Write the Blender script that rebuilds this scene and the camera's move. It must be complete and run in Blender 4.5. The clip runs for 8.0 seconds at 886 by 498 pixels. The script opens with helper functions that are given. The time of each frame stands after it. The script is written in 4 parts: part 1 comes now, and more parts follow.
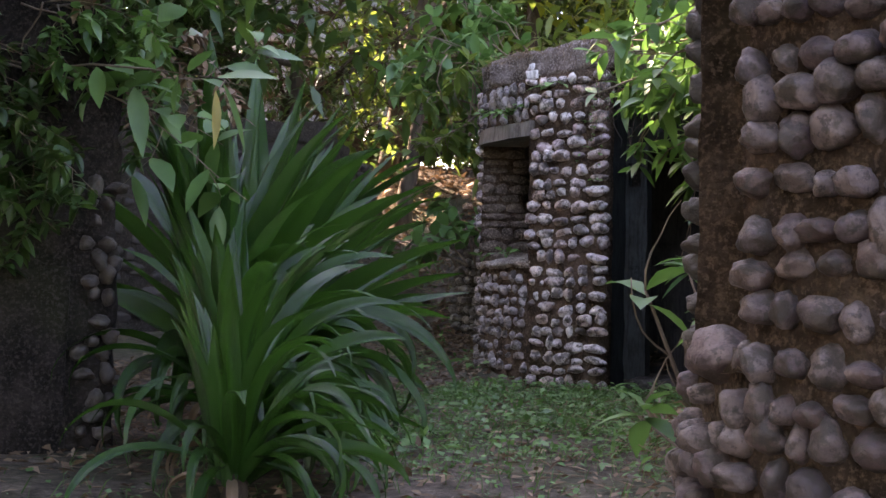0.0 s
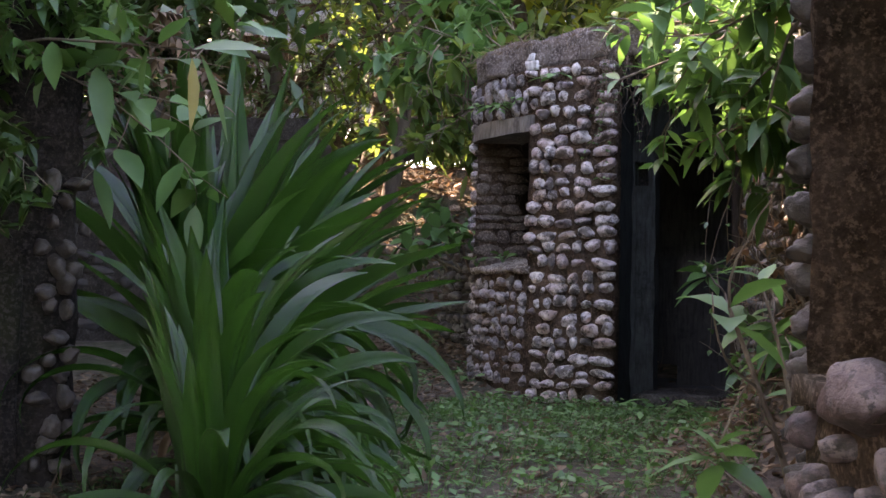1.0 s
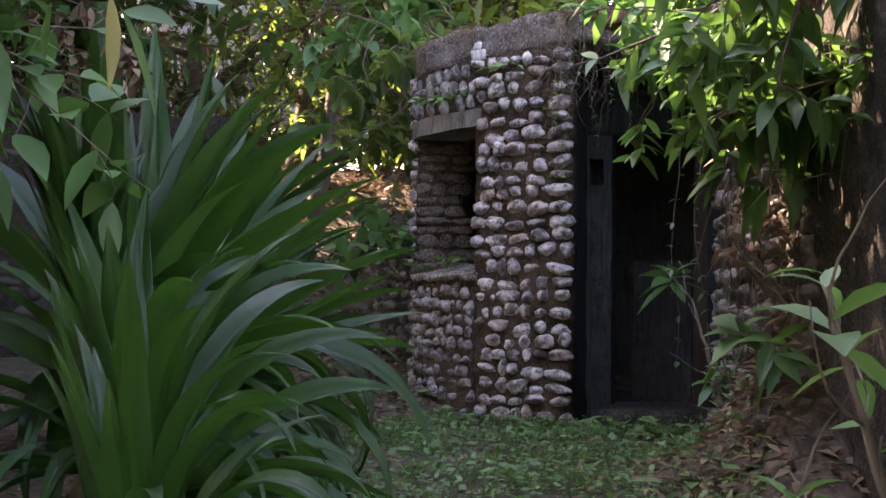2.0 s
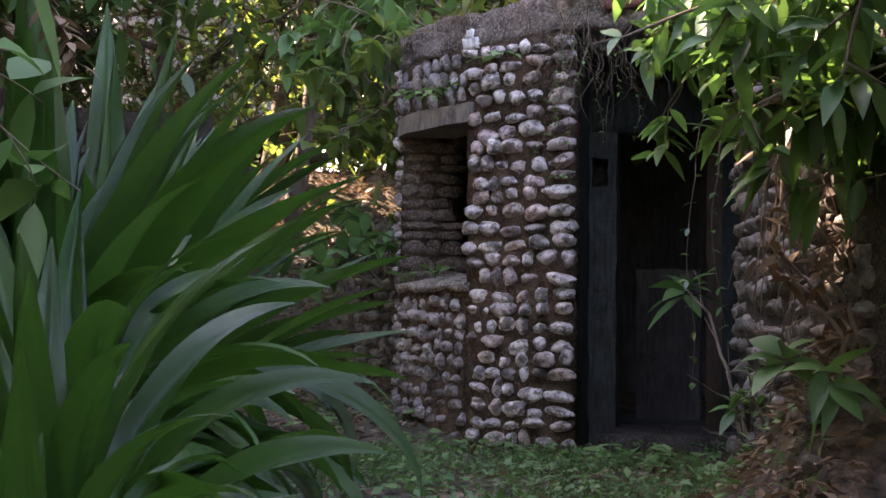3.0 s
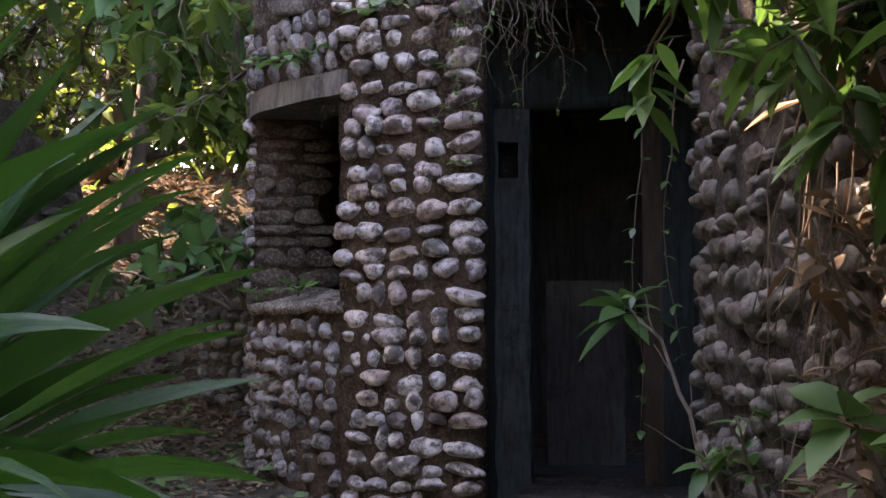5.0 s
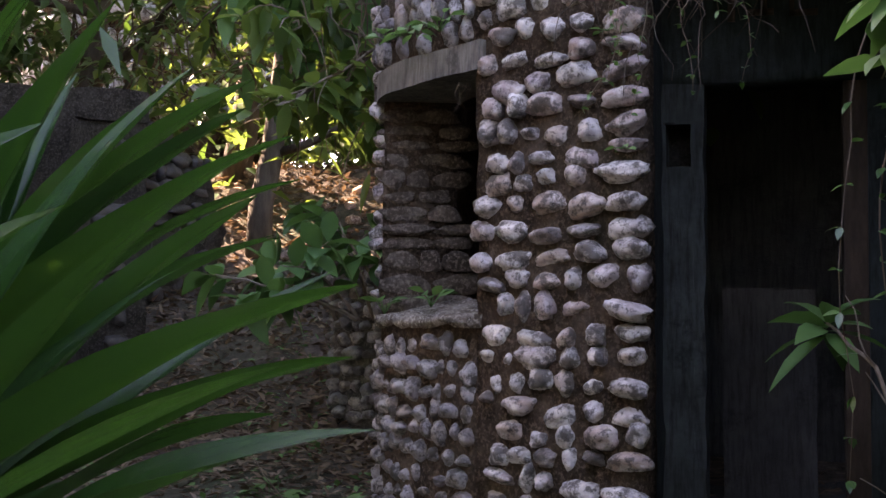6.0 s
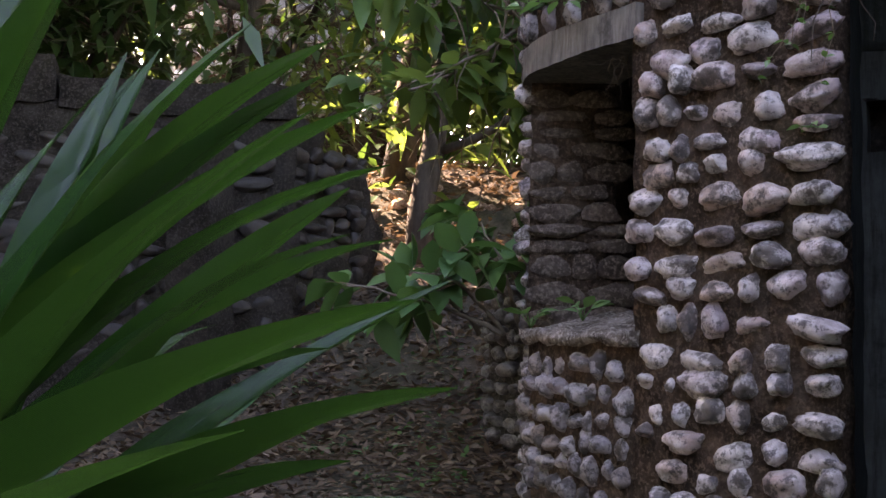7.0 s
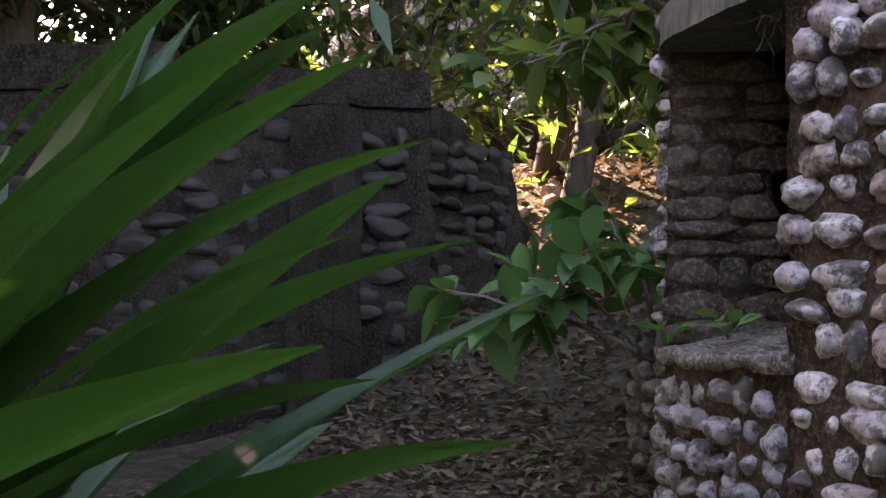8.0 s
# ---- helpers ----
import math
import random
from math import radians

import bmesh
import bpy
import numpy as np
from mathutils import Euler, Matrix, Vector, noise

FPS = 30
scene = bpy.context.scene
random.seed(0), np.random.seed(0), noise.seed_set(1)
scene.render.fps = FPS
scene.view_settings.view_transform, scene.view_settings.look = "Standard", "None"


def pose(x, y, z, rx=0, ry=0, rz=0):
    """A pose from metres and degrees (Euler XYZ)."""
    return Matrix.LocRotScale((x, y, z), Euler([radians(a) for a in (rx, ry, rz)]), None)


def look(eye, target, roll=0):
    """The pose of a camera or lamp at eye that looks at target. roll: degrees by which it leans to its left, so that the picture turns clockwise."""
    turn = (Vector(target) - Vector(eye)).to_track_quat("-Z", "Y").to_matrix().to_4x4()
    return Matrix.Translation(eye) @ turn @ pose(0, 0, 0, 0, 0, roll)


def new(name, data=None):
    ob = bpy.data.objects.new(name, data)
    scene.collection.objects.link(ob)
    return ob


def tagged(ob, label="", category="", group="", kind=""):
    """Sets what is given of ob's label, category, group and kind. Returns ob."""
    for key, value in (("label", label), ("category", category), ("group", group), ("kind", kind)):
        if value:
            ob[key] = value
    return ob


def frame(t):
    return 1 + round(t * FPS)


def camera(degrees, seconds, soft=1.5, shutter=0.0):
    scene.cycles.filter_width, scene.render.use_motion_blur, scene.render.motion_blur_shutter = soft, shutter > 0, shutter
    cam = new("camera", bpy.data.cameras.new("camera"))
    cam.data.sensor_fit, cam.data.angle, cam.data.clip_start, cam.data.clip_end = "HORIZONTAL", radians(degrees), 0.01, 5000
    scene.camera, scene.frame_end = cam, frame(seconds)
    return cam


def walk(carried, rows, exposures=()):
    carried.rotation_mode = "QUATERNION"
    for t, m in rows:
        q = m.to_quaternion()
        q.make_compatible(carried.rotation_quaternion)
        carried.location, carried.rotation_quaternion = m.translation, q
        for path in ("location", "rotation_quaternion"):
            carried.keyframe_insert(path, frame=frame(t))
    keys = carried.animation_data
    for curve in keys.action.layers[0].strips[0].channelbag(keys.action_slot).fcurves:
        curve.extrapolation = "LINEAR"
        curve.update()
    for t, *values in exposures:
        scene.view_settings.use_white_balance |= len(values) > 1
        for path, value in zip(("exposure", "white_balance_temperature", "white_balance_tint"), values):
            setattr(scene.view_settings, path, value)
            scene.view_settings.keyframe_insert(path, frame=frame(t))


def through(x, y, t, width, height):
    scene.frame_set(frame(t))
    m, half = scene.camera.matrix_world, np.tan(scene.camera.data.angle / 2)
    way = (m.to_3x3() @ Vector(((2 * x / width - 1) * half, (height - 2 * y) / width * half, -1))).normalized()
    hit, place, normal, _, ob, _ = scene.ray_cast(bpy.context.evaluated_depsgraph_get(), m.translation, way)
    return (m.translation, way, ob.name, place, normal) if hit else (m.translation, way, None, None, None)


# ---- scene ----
cam = camera(36.5, 8.0)
PATH = [
    (0, (3.449, -3.449, 0.791), (2.788, -1.563, 0.852), 1.1),
    (0.5, (3.261, -3.126, 0.806), (2.608, -1.236, 0.865), 1.0),
    (1, (3.072, -2.782, 0.821), (2.447, -0.883, 0.887), 1.1),
    (1.5, (2.919, -2.447, 0.821), (2.364, -0.526, 0.894), 0.9),
    (1.7, (2.814, -2.3, 0.811), (2.285, -0.372, 0.888), 0.8),
    (2.8, (2.463, -1.51, 0.911), (1.981, 0.429, 0.989), 0.3),
    (3, (2.418, -1.323, 0.887), (1.943, 0.618, 0.971), 0.6),
    (3.5, (2.291, -0.89, 0.89), (1.892, 1.067, 0.981), 0.6),
    (4, (2.151, -0.433, 0.917), (1.895, 1.549, 1.006), 0.2),
    (4.2, (2.078, -0.313, 0.951), (1.831, 1.67, 1.031), -0.3),
    (5.3, (1.899, 0.74, 0.949), (1.612, 2.716, 1.056), -0.1),
    (5.5, (1.861, 0.943, 0.998), (1.53, 2.913, 1.092), 0.1),
    (6, (1.814, 1.393, 1.028), (1.32, 3.329, 1.125), 0.0),
    (6.5, (1.785, 1.792, 1.036), (1.091, 3.665, 1.136), 0.2),
    (7, (1.753, 2.225, 1.061), (0.987, 4.07, 1.166), 0.3),
    (7.5, (1.712, 2.664, 1.076), (0.854, 4.468, 1.181), 0.4),
    (8, (1.644, 3.056, 1.115), (0.632, 4.778, 1.216), 0.7),
]
walk(cam, [(t, look(eye, target, roll)) for t, eye, target, roll in PATH], [(0, 4.05, 7900, 35), (8, 4.05, 7900, 35)])

# ---------- world, sun ----------
SUN_EL, SUN_AZ = radians(38), radians(70)  # azimuth from +y towards -x
world = bpy.data.worlds.new("sky")
scene.world = world
world.use_nodes = True
wn = world.node_tree.nodes
sky = wn.new("ShaderNodeTexSky")
sky.sky_type, sky.sun_disc, sky.sun_elevation, sky.sun_rotation = "NISHITA", False, SUN_EL, -SUN_AZ
wn["Background"].inputs["Strength"].default_value = 0.15
world.node_tree.links.new(sky.outputs[0], wn["Background"].inputs["Color"])
sun = new("sun", bpy.data.lights.new("sun", "SUN"))
sun.data.energy, sun.data.angle, sun.data.color = 4.5, radians(0.5), (1.0, 0.9, 0.74)
sun.matrix_world = look((-20 * math.sin(SUN_AZ) * math.cos(SUN_EL), 20 * math.cos(SUN_AZ) * math.cos(SUN_EL), 20 * math.sin(SUN_EL)), (0, 0, 0))
sun.location = (-10, 40, 30)

# ---------- materials ----------


class Nodes:
    """A material with a Principled shader and short calls for its nodes."""

    def __init__(self, name, rough=0.8, spec=0.3, metal=0.0):
        self.mat = bpy.data.materials.new(name)
        self.mat.use_nodes = True
        self.tree = self.mat.node_tree
        self.bsdf = self.tree.nodes["Principled BSDF"]
        self.bsdf.inputs["Roughness"].default_value = rough
        self.bsdf.inputs["Specular IOR Level"].default_value = spec
        self.bsdf.inputs["Metallic"].default_value = metal

    def node(self, kind, **sets):
        n = self.tree.nodes.new(kind)
        for k, v in sets.items():
            n.inputs[k].default_value = v
        return n

    def link(self, a, b):
        self.tree.links.new(a, b)

    def coords(self, obj=True):
        return self.node("ShaderNodeTexCoord").outputs["Object"] if obj else self.node("ShaderNodeNewGeometry").outputs["Position"]

    def noise(self, scale, detail=6, rough=0.6, world_space=False, stretch=None):
        v = self.coords(not world_space)
        if stretch:
            m = self.node("ShaderNodeMapping")
            m.inputs["Scale"].default_value = stretch
            self.link(v, m.inputs["Vector"])
            v = m.outputs[0]
        n = self.node("ShaderNodeTexNoise", Scale=scale, Detail=detail, Roughness=rough)
        self.link(v, n.inputs["Vector"])
        return n.outputs["Fac"]

    def ramp(self, fac, *stops):
        r = self.node("ShaderNodeValToRGB")
        el = r.color_ramp.elements
        while len(el) < len(stops):
            el.new(0.5)
        for e, (p, c) in zip(el, stops):
            e.position, e.color = p, (*c, 1)
        self.link(fac, r.inputs[0])
        return r.outputs[0]

    def mix(self, fac, a, b, kind="MIX"):
        m = self.tree.nodes.new("ShaderNodeMix")
        m.data_type, m.blend_type = "RGBA", kind
        for sock, v in ((m.inputs[0], fac), (m.inputs[6], a), (m.inputs[7], b)):
            if isinstance(v, (int, float)):
                sock.default_value = v
            elif isinstance(v, tuple):
                sock.default_value = (*v, 1)
            else:
                self.link(v, sock)
        return m.outputs[2]

    def color(self, sock):
        self.link(sock, self.bsdf.inputs["Base Color"])

    def bump(self, fac, strength=0.5, dist=0.01):
        b = self.node("ShaderNodeBump", Strength=strength, Distance=dist)
        self.link(fac, b.inputs["Height"])
        self.link(b.outputs[0], self.bsdf.inputs["Normal"])

    def random(self):
        return self.node("ShaderNodeObjectInfo").outputs["Random"]

    def island(self):
        return self.node("ShaderNodeNewGeometry").outputs["Random Per Island"]

    def translucent(self, sock, amount):
        out = self.tree.nodes["Material Output"]
        t = self.node("ShaderNodeBsdfTranslucent")
        self.link(sock, t.inputs["Color"])
        m = self.node("ShaderNodeMixShader")
        m.inputs[0].default_value = amount
        self.link(self.bsdf.outputs[0], m.inputs[1])
        self.link(t.outputs[0], m.inputs[2])
        self.link(m.outputs[0], out.inputs["Surface"])


def m_cobble(name, light, dark, tint, pale=1.35, stained=0.85):
    """River stones: a tone of their own each, soft clouding, pale worn faces and patches of dark lichen."""
    n = Nodes(name, 0.6, 0.35)
    warm = (tint[0] * 1.1, tint[1] * 1.0, tint[2] * 0.78)
    base = n.ramp(n.random(), (0.0, dark), (0.1, tint), (0.3, light), (0.45, tuple(0.8 * c for c in tint)), (0.62, warm), (0.8, tuple(0.85 * c for c in light)), (1.0, tuple(1.1 * c for c in light)))
    g = n.noise(1.3, 6, 0.6)
    fine = n.noise(42, 5, 0.7, world_space=True)
    c = n.mix(n.ramp(g, (0.36, (0, 0, 0)), (0.62, (0.9, 0.9, 0.9))), n.mix(0.55, base, dark), base)
    c = n.mix(n.ramp(n.noise(9, 5, 0.65, world_space=True), (0.46, (0, 0, 0)), (0.60, (0.55, 0.55, 0.55))), c, tuple(min(1.0, pale * v) for v in light))
    c = n.mix(n.ramp(fine, (0.46, (0, 0, 0)), (0.66, (0.3, 0.3, 0.3))), c, tuple(0.45 * v for v in tint))
    stain = n.noise(11, 7, 0.7, world_space=True)
    c = n.mix(n.ramp(stain, (0.495, (0, 0, 0)), (0.57, (stained, stained, stained))), c, (0.05, 0.038, 0.028))
    specks = n.noise(30, 6, 0.75, world_space=True)
    c = n.mix(n.ramp(specks, (0.53, (0, 0, 0)), (0.59, (0.8, 0.8, 0.8))), c, (0.045, 0.036, 0.03))
    n.color(c)
    n.bump(n.mix(0.5, fine, g), 0.8, 0.016)
    return n.mat


COBBLE = m_cobble("cobble_stone", (0.57, 0.505, 0.455), (0.16, 0.122, 0.105), (0.40, 0.305, 0.30))
# Near-black stone colour stands in for shade on the wall end and reveal.
COBBLE_SHADE = m_cobble("shade_dark_stone", (0.085, 0.075, 0.065), (0.03, 0.026, 0.022), (0.055, 0.047, 0.042))
# Stone colour taken far down so the back walls carry their shade.
COBBLE_DARK = m_cobble("shade_toned_stone", (0.046, 0.039, 0.033), (0.02, 0.017, 0.015), (0.031, 0.026, 0.022))
COBBLE_WORN = m_cobble("dirty_stone", (0.36, 0.315, 0.29), (0.10, 0.078, 0.068), (0.23, 0.185, 0.18), 1.3, 0.95)
COBBLE_MOSS = m_cobble("lichened_stone", (0.17, 0.155, 0.13), (0.06, 0.055, 0.045), (0.11, 0.10, 0.085))
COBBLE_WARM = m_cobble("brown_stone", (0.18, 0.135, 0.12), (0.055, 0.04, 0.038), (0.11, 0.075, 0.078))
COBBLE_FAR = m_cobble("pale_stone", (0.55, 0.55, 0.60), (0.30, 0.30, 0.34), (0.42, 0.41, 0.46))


def m_mortar(name, a, b, c, moss=0.3):
    n = Nodes(name, 0.95, 0.1)
    col = n.ramp(n.noise(6.0, 10, 0.75, True), (0.38, a), (0.5, b), (0.62, c))
    col = n.mix(n.ramp(n.noise(1.1, 5, 0.6, True), (0.55, (0, 0, 0)), (0.75, (moss, moss, moss))), col, (0.05, 0.06, 0.02))
    col = n.mix(n.ramp(n.noise(60, 4, 0.7, True), (0.5, (0, 0, 0)), (0.62, (0.6, 0.6, 0.6))), col, tuple(1.9 * v for v in c))
    n.color(col)
    n.bump(n.mix(0.4, n.noise(14, 8, 0.75, True), n.noise(70, 5, 0.7, True)), 1.0, 0.06)
    return n.mat


MORTAR = m_mortar("earthy_mortar", (0.026, 0.016, 0.010), (0.064, 0.041, 0.026), (0.112, 0.076, 0.052))
RUBBLE = m_mortar("dark_rubble", (0.03, 0.027, 0.022), (0.055, 0.045, 0.036), (0.10, 0.085, 0.07), 0.5)
RUBBLE_STONE = m_mortar("brown_rubble", (0.06, 0.045, 0.034), (0.115, 0.086, 0.066), (0.20, 0.155, 0.12), 0.3)
# RUBBLE darkened: shade is mixed into the colour of the back walls.
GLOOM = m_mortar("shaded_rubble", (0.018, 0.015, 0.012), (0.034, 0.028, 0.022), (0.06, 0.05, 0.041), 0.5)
SILL = m_mortar("worn_cement", (0.07, 0.053, 0.04), (0.17, 0.135, 0.105), (0.36, 0.31, 0.26), 0.5)
# Wall colour darkened to hold the shade, also behind the switch recess.
SHADE_DARK = m_mortar("shade_dark_wall", (0.011, 0.010, 0.009), (0.022, 0.019, 0.017), (0.042, 0.036, 0.031), 0.4)
# Rock colour warmed and brightened to stand in for sunlight.
ROCK = m_mortar("sunlit_tone_rock", (0.26, 0.16, 0.11), (0.42, 0.28, 0.20), (0.55, 0.40, 0.30), 0.1)


def m_cement(name, a, b, streak):
    n = Nodes(name, 0.9, 0.15)
    col = n.ramp(n.noise(5, 8, 0.7, True), (0.3, a), (0.65, b))
    runs = n.noise(7, 6, 0.7, True, (6, 6, 0.7))
    col = n.mix(n.ramp(runs, (0.45, (0, 0, 0)), (0.7, (0.9, 0.9, 0.9))), col, streak)
    col = n.mix(n.ramp(n.noise(2.1, 8, 0.75, True), (0.56, (0, 0, 0)), (0.64, (0.8, 0.8, 0.8))), col, tuple(0.5 * v for v in a))
    n.color(col)
    n.bump(n.noise(28, 8, 0.75, True), 0.6, 0.012)
    return n.mat


CEMENT = m_cement("weathered_cement", (0.12, 0.105, 0.085), (0.30, 0.26, 0.215), (0.075, 0.066, 0.052))
CORNICE = m_mortar("stained_render", (0.075, 0.057, 0.047), (0.175, 0.14, 0.118), (0.30, 0.255, 0.22), 0.45)
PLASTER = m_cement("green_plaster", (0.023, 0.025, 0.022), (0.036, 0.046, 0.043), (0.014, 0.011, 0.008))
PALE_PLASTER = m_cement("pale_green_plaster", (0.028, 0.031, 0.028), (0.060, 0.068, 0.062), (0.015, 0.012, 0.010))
# Grey plaster with the room's darkness put into its colour.
INNER = m_cement("dimmed_grey_plaster", (0.042, 0.039, 0.038), (0.07, 0.066, 0.063), (0.022, 0.02, 0.019))
RED_PAINT = m_cement("faded_red_paint", (0.16, 0.06, 0.05), (0.26, 0.11, 0.09), (0.08, 0.05, 0.045))
CHALK = m_cement("flaking_whitewash", (0.5, 0.48, 0.45), (0.7, 0.68, 0.64), (0.3, 0.28, 0.25))


def m_leaf(name, a, b, c, glow, rough=0.4, spec=0.5, through=0.35, island=True, ribs=False):
    n = Nodes(name, rough, spec)
    col = n.ramp(n.island() if island else n.random(), (0.0, a), (0.5, b), (1.0, c))
    col = n.mix(n.ramp(n.noise(6, 5, 0.6, True), (0.35, (0, 0, 0)), (0.7, (0.5, 0.5, 0.5))), col, tuple(0.6 * v for v in a))
    if ribs:
        uv = n.node("ShaderNodeUVMap")
        w = n.node("ShaderNodeTexWave", Scale=4.2, Distortion=0.3)
        w.wave_type, w.bands_direction = "BANDS", "X"
        n.link(uv.outputs[0], w.inputs["Vector"])
        col = n.mix(n.ramp(w.outputs["Fac"], (0.3, (0, 0, 0)), (0.9, (0.45, 0.45, 0.45))), col, tuple(1.8 * v for v in c))
        n.bump(w.outputs["Fac"], 0.4, 0.005)
        n.bsdf.inputs["Coat Weight"].default_value = 0.1
        n.bsdf.inputs["Coat Roughness"].default_value = 0.32
    n.color(col)
    n.translucent(n.mix(0.6, col, glow), through)
    return n.mat


STRAP = m_leaf("strap_leaf", (0.006, 0.028, 0.004), (0.010, 0.043, 0.007), (0.016, 0.064, 0.010), (0.09, 0.28, 0.03), 0.27, 0.5, 0.2, False, True)
SHRUB = m_leaf("shrub_leaf", (0.03, 0.085, 0.022), (0.05, 0.13, 0.03), (0.10, 0.20, 0.05), (0.16, 0.35, 0.05), 0.38, 0.5, 0.3)
WEED = m_leaf("weed_leaf", (0.04, 0.10, 0.03), (0.07, 0.16, 0.045), (0.13, 0.24, 0.07), (0.15, 0.35, 0.06), 0.5, 0.4, 0.3)
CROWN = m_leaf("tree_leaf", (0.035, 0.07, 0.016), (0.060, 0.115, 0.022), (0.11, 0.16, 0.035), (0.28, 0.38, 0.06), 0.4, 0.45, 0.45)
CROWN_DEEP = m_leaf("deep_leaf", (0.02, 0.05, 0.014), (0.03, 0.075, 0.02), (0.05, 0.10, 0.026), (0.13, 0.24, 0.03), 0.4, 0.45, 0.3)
# Leaf colour brightened to stand in for sun on far foliage.
SUNNY = m_leaf("sunlit_tone_leaf", (0.08, 0.14, 0.02), (0.13, 0.20, 0.03), (0.20, 0.26, 0.04), (0.55, 0.62, 0.06), 0.45, 0.4, 0.5)
DEAD = m_leaf("dead_leaf", (0.10, 0.066, 0.042), (0.20, 0.135, 0.085), (0.33, 0.235, 0.155), (0.25, 0.14, 0.06), 0.8, 0.2, 0.15)
YELLOW = m_leaf("yellowing_leaf", (0.25, 0.22, 0.06), (0.30, 0.27, 0.08), (0.34, 0.30, 0.10), (0.4, 0.35, 0.1), 0.5, 0.4, 0.35)
STRAW = m_leaf("dry_grass", (0.22, 0.15, 0.09), (0.32, 0.22, 0.14), (0.42, 0.31, 0.20), (0.4, 0.28, 0.15), 0.8, 0.2, 0.2)
GRASS = m_leaf("grass_blade", (0.03, 0.075, 0.02), (0.05, 0.115, 0.03), (0.10, 0.16, 0.05), (0.15, 0.28, 0.06), 0.5, 0.4, 0.3)


def m_bark(name, a, b):
    n = Nodes(name, 0.9, 0.15)
    n.color(n.ramp(n.noise(12, 8, 0.7, True, (1, 1, 0.25)), (0.3, a), (0.7, b)))
    n.bump(n.noise(22, 8, 0.7, True, (1, 1, 0.2)), 0.9, 0.02)
    return n.mat


BARK = m_bark("tree_bark", (0.03, 0.022, 0.016), (0.11, 0.085, 0.06))
TWIG = m_bark("twig_bark", (0.10, 0.075, 0.055), (0.24, 0.19, 0.14))
ROOT = m_bark("dry_root", (0.10, 0.07, 0.05), (0.22, 0.16, 0.11))
WOOD = m_bark("old_wood", (0.035, 0.025, 0.018), (0.10, 0.065, 0.045))

gn = Nodes("leaf_litter_soil", 0.95, 0.1)
gc = gn.ramp(gn.noise(9, 10, 0.8, True), (0.38, (0.045, 0.035, 0.027)), (0.5, (0.10, 0.077, 0.06)), (0.62, (0.19, 0.145, 0.11)))
gc = gn.mix(gn.ramp(gn.noise(0.9, 6, 0.6, True), (0.45, (0, 0, 0)), (0.65, (0.6, 0.6, 0.6))), gc, (0.04, 0.055, 0.022))
gn.color(gc)
gn.bump(gn.mix(0.5, gn.noise(18, 8, 0.8, True), gn.noise(70, 5, 0.7, True)), 0.9, 0.03)
SOIL = gn.mat

# ---------- mesh helpers ----------
RNG = random.Random(7)


def part(name, bm, material, parent=None, label="", smooth=True):
    me = bpy.data.meshes.new(name)
    bm.to_mesh(me)
    bm.free()
    return link(name, me, material, parent, label, smooth)


def link(name, me, material, parent=None, label="", smooth=True):
    me.materials.append(material)
    if smooth:
        me.polygons.foreach_set("use_smooth", [True] * len(me.polygons))
    ob = new(name, me)
    ob.parent = parent
    if label:
        tagged(ob, label)
    return ob


def raw(name, verts, faces, material, parent=None, label="", smooth=True):
    me = bpy.data.meshes.new(name)
    me.from_pydata([tuple(v) for v in verts], [], faces)
    me.update()
    return link(name, me, material, parent, label, smooth)


def thing(name, label, category, group="", kind="", at=(0, 0, 0)):
    ob = new(name)
    ob.location = at
    return tagged(ob, label, category, group, kind)


def bump3(p, scale, amount):
    return noise.noise_vector(Vector(p) * scale) * amount


class Curve:
    """A smooth plan line; its outer side lies to its left."""

    def __init__(self, pts, step=0.03):
        p = [Vector((*q, 0)) for q in pts]
        p = [2 * p[0] - p[1], *p, 2 * p[-1] - p[-2]]
        out = []
        for i in range(1, len(p) - 2):
            n = max(2, int((p[i + 1] - p[i]).length / step))
            for k in range(n):
                t = k / n
                a, b, c, d = p[i - 1 : i + 3]
                out.append(0.5 * (2 * b + (c - a) * t + (2 * a - 5 * b + 4 * c - d) * t * t + (3 * b - a - 3 * c + d) * t**3))
        out.append(p[-2])
        self.p, self.s = out, [0.0]
        for a, b in zip(out, out[1:]):
            self.s.append(self.s[-1] + (b - a).length)
        self.length = self.s[-1]

    def at(self, s):
        s = min(max(s, 0), self.length - 1e-6)
        i = max(k for k, v in enumerate(self.s) if v <= s)
        i = min(i, len(self.p) - 2)
        f = (s - self.s[i]) / (self.s[i + 1] - self.s[i])
        lo, hi = max(i - 2, 0), min(i + 3, len(self.p) - 1)
        t = (self.p[hi] - self.p[lo]).normalized()
        return self.p[i].lerp(self.p[i + 1], f), t, Vector((-t.y, t.x, 0))

    def near(self, x, y):
        return min(zip(self.s, self.p), key=lambda q: (q[1] - Vector((x, y, 0))).length)[0]


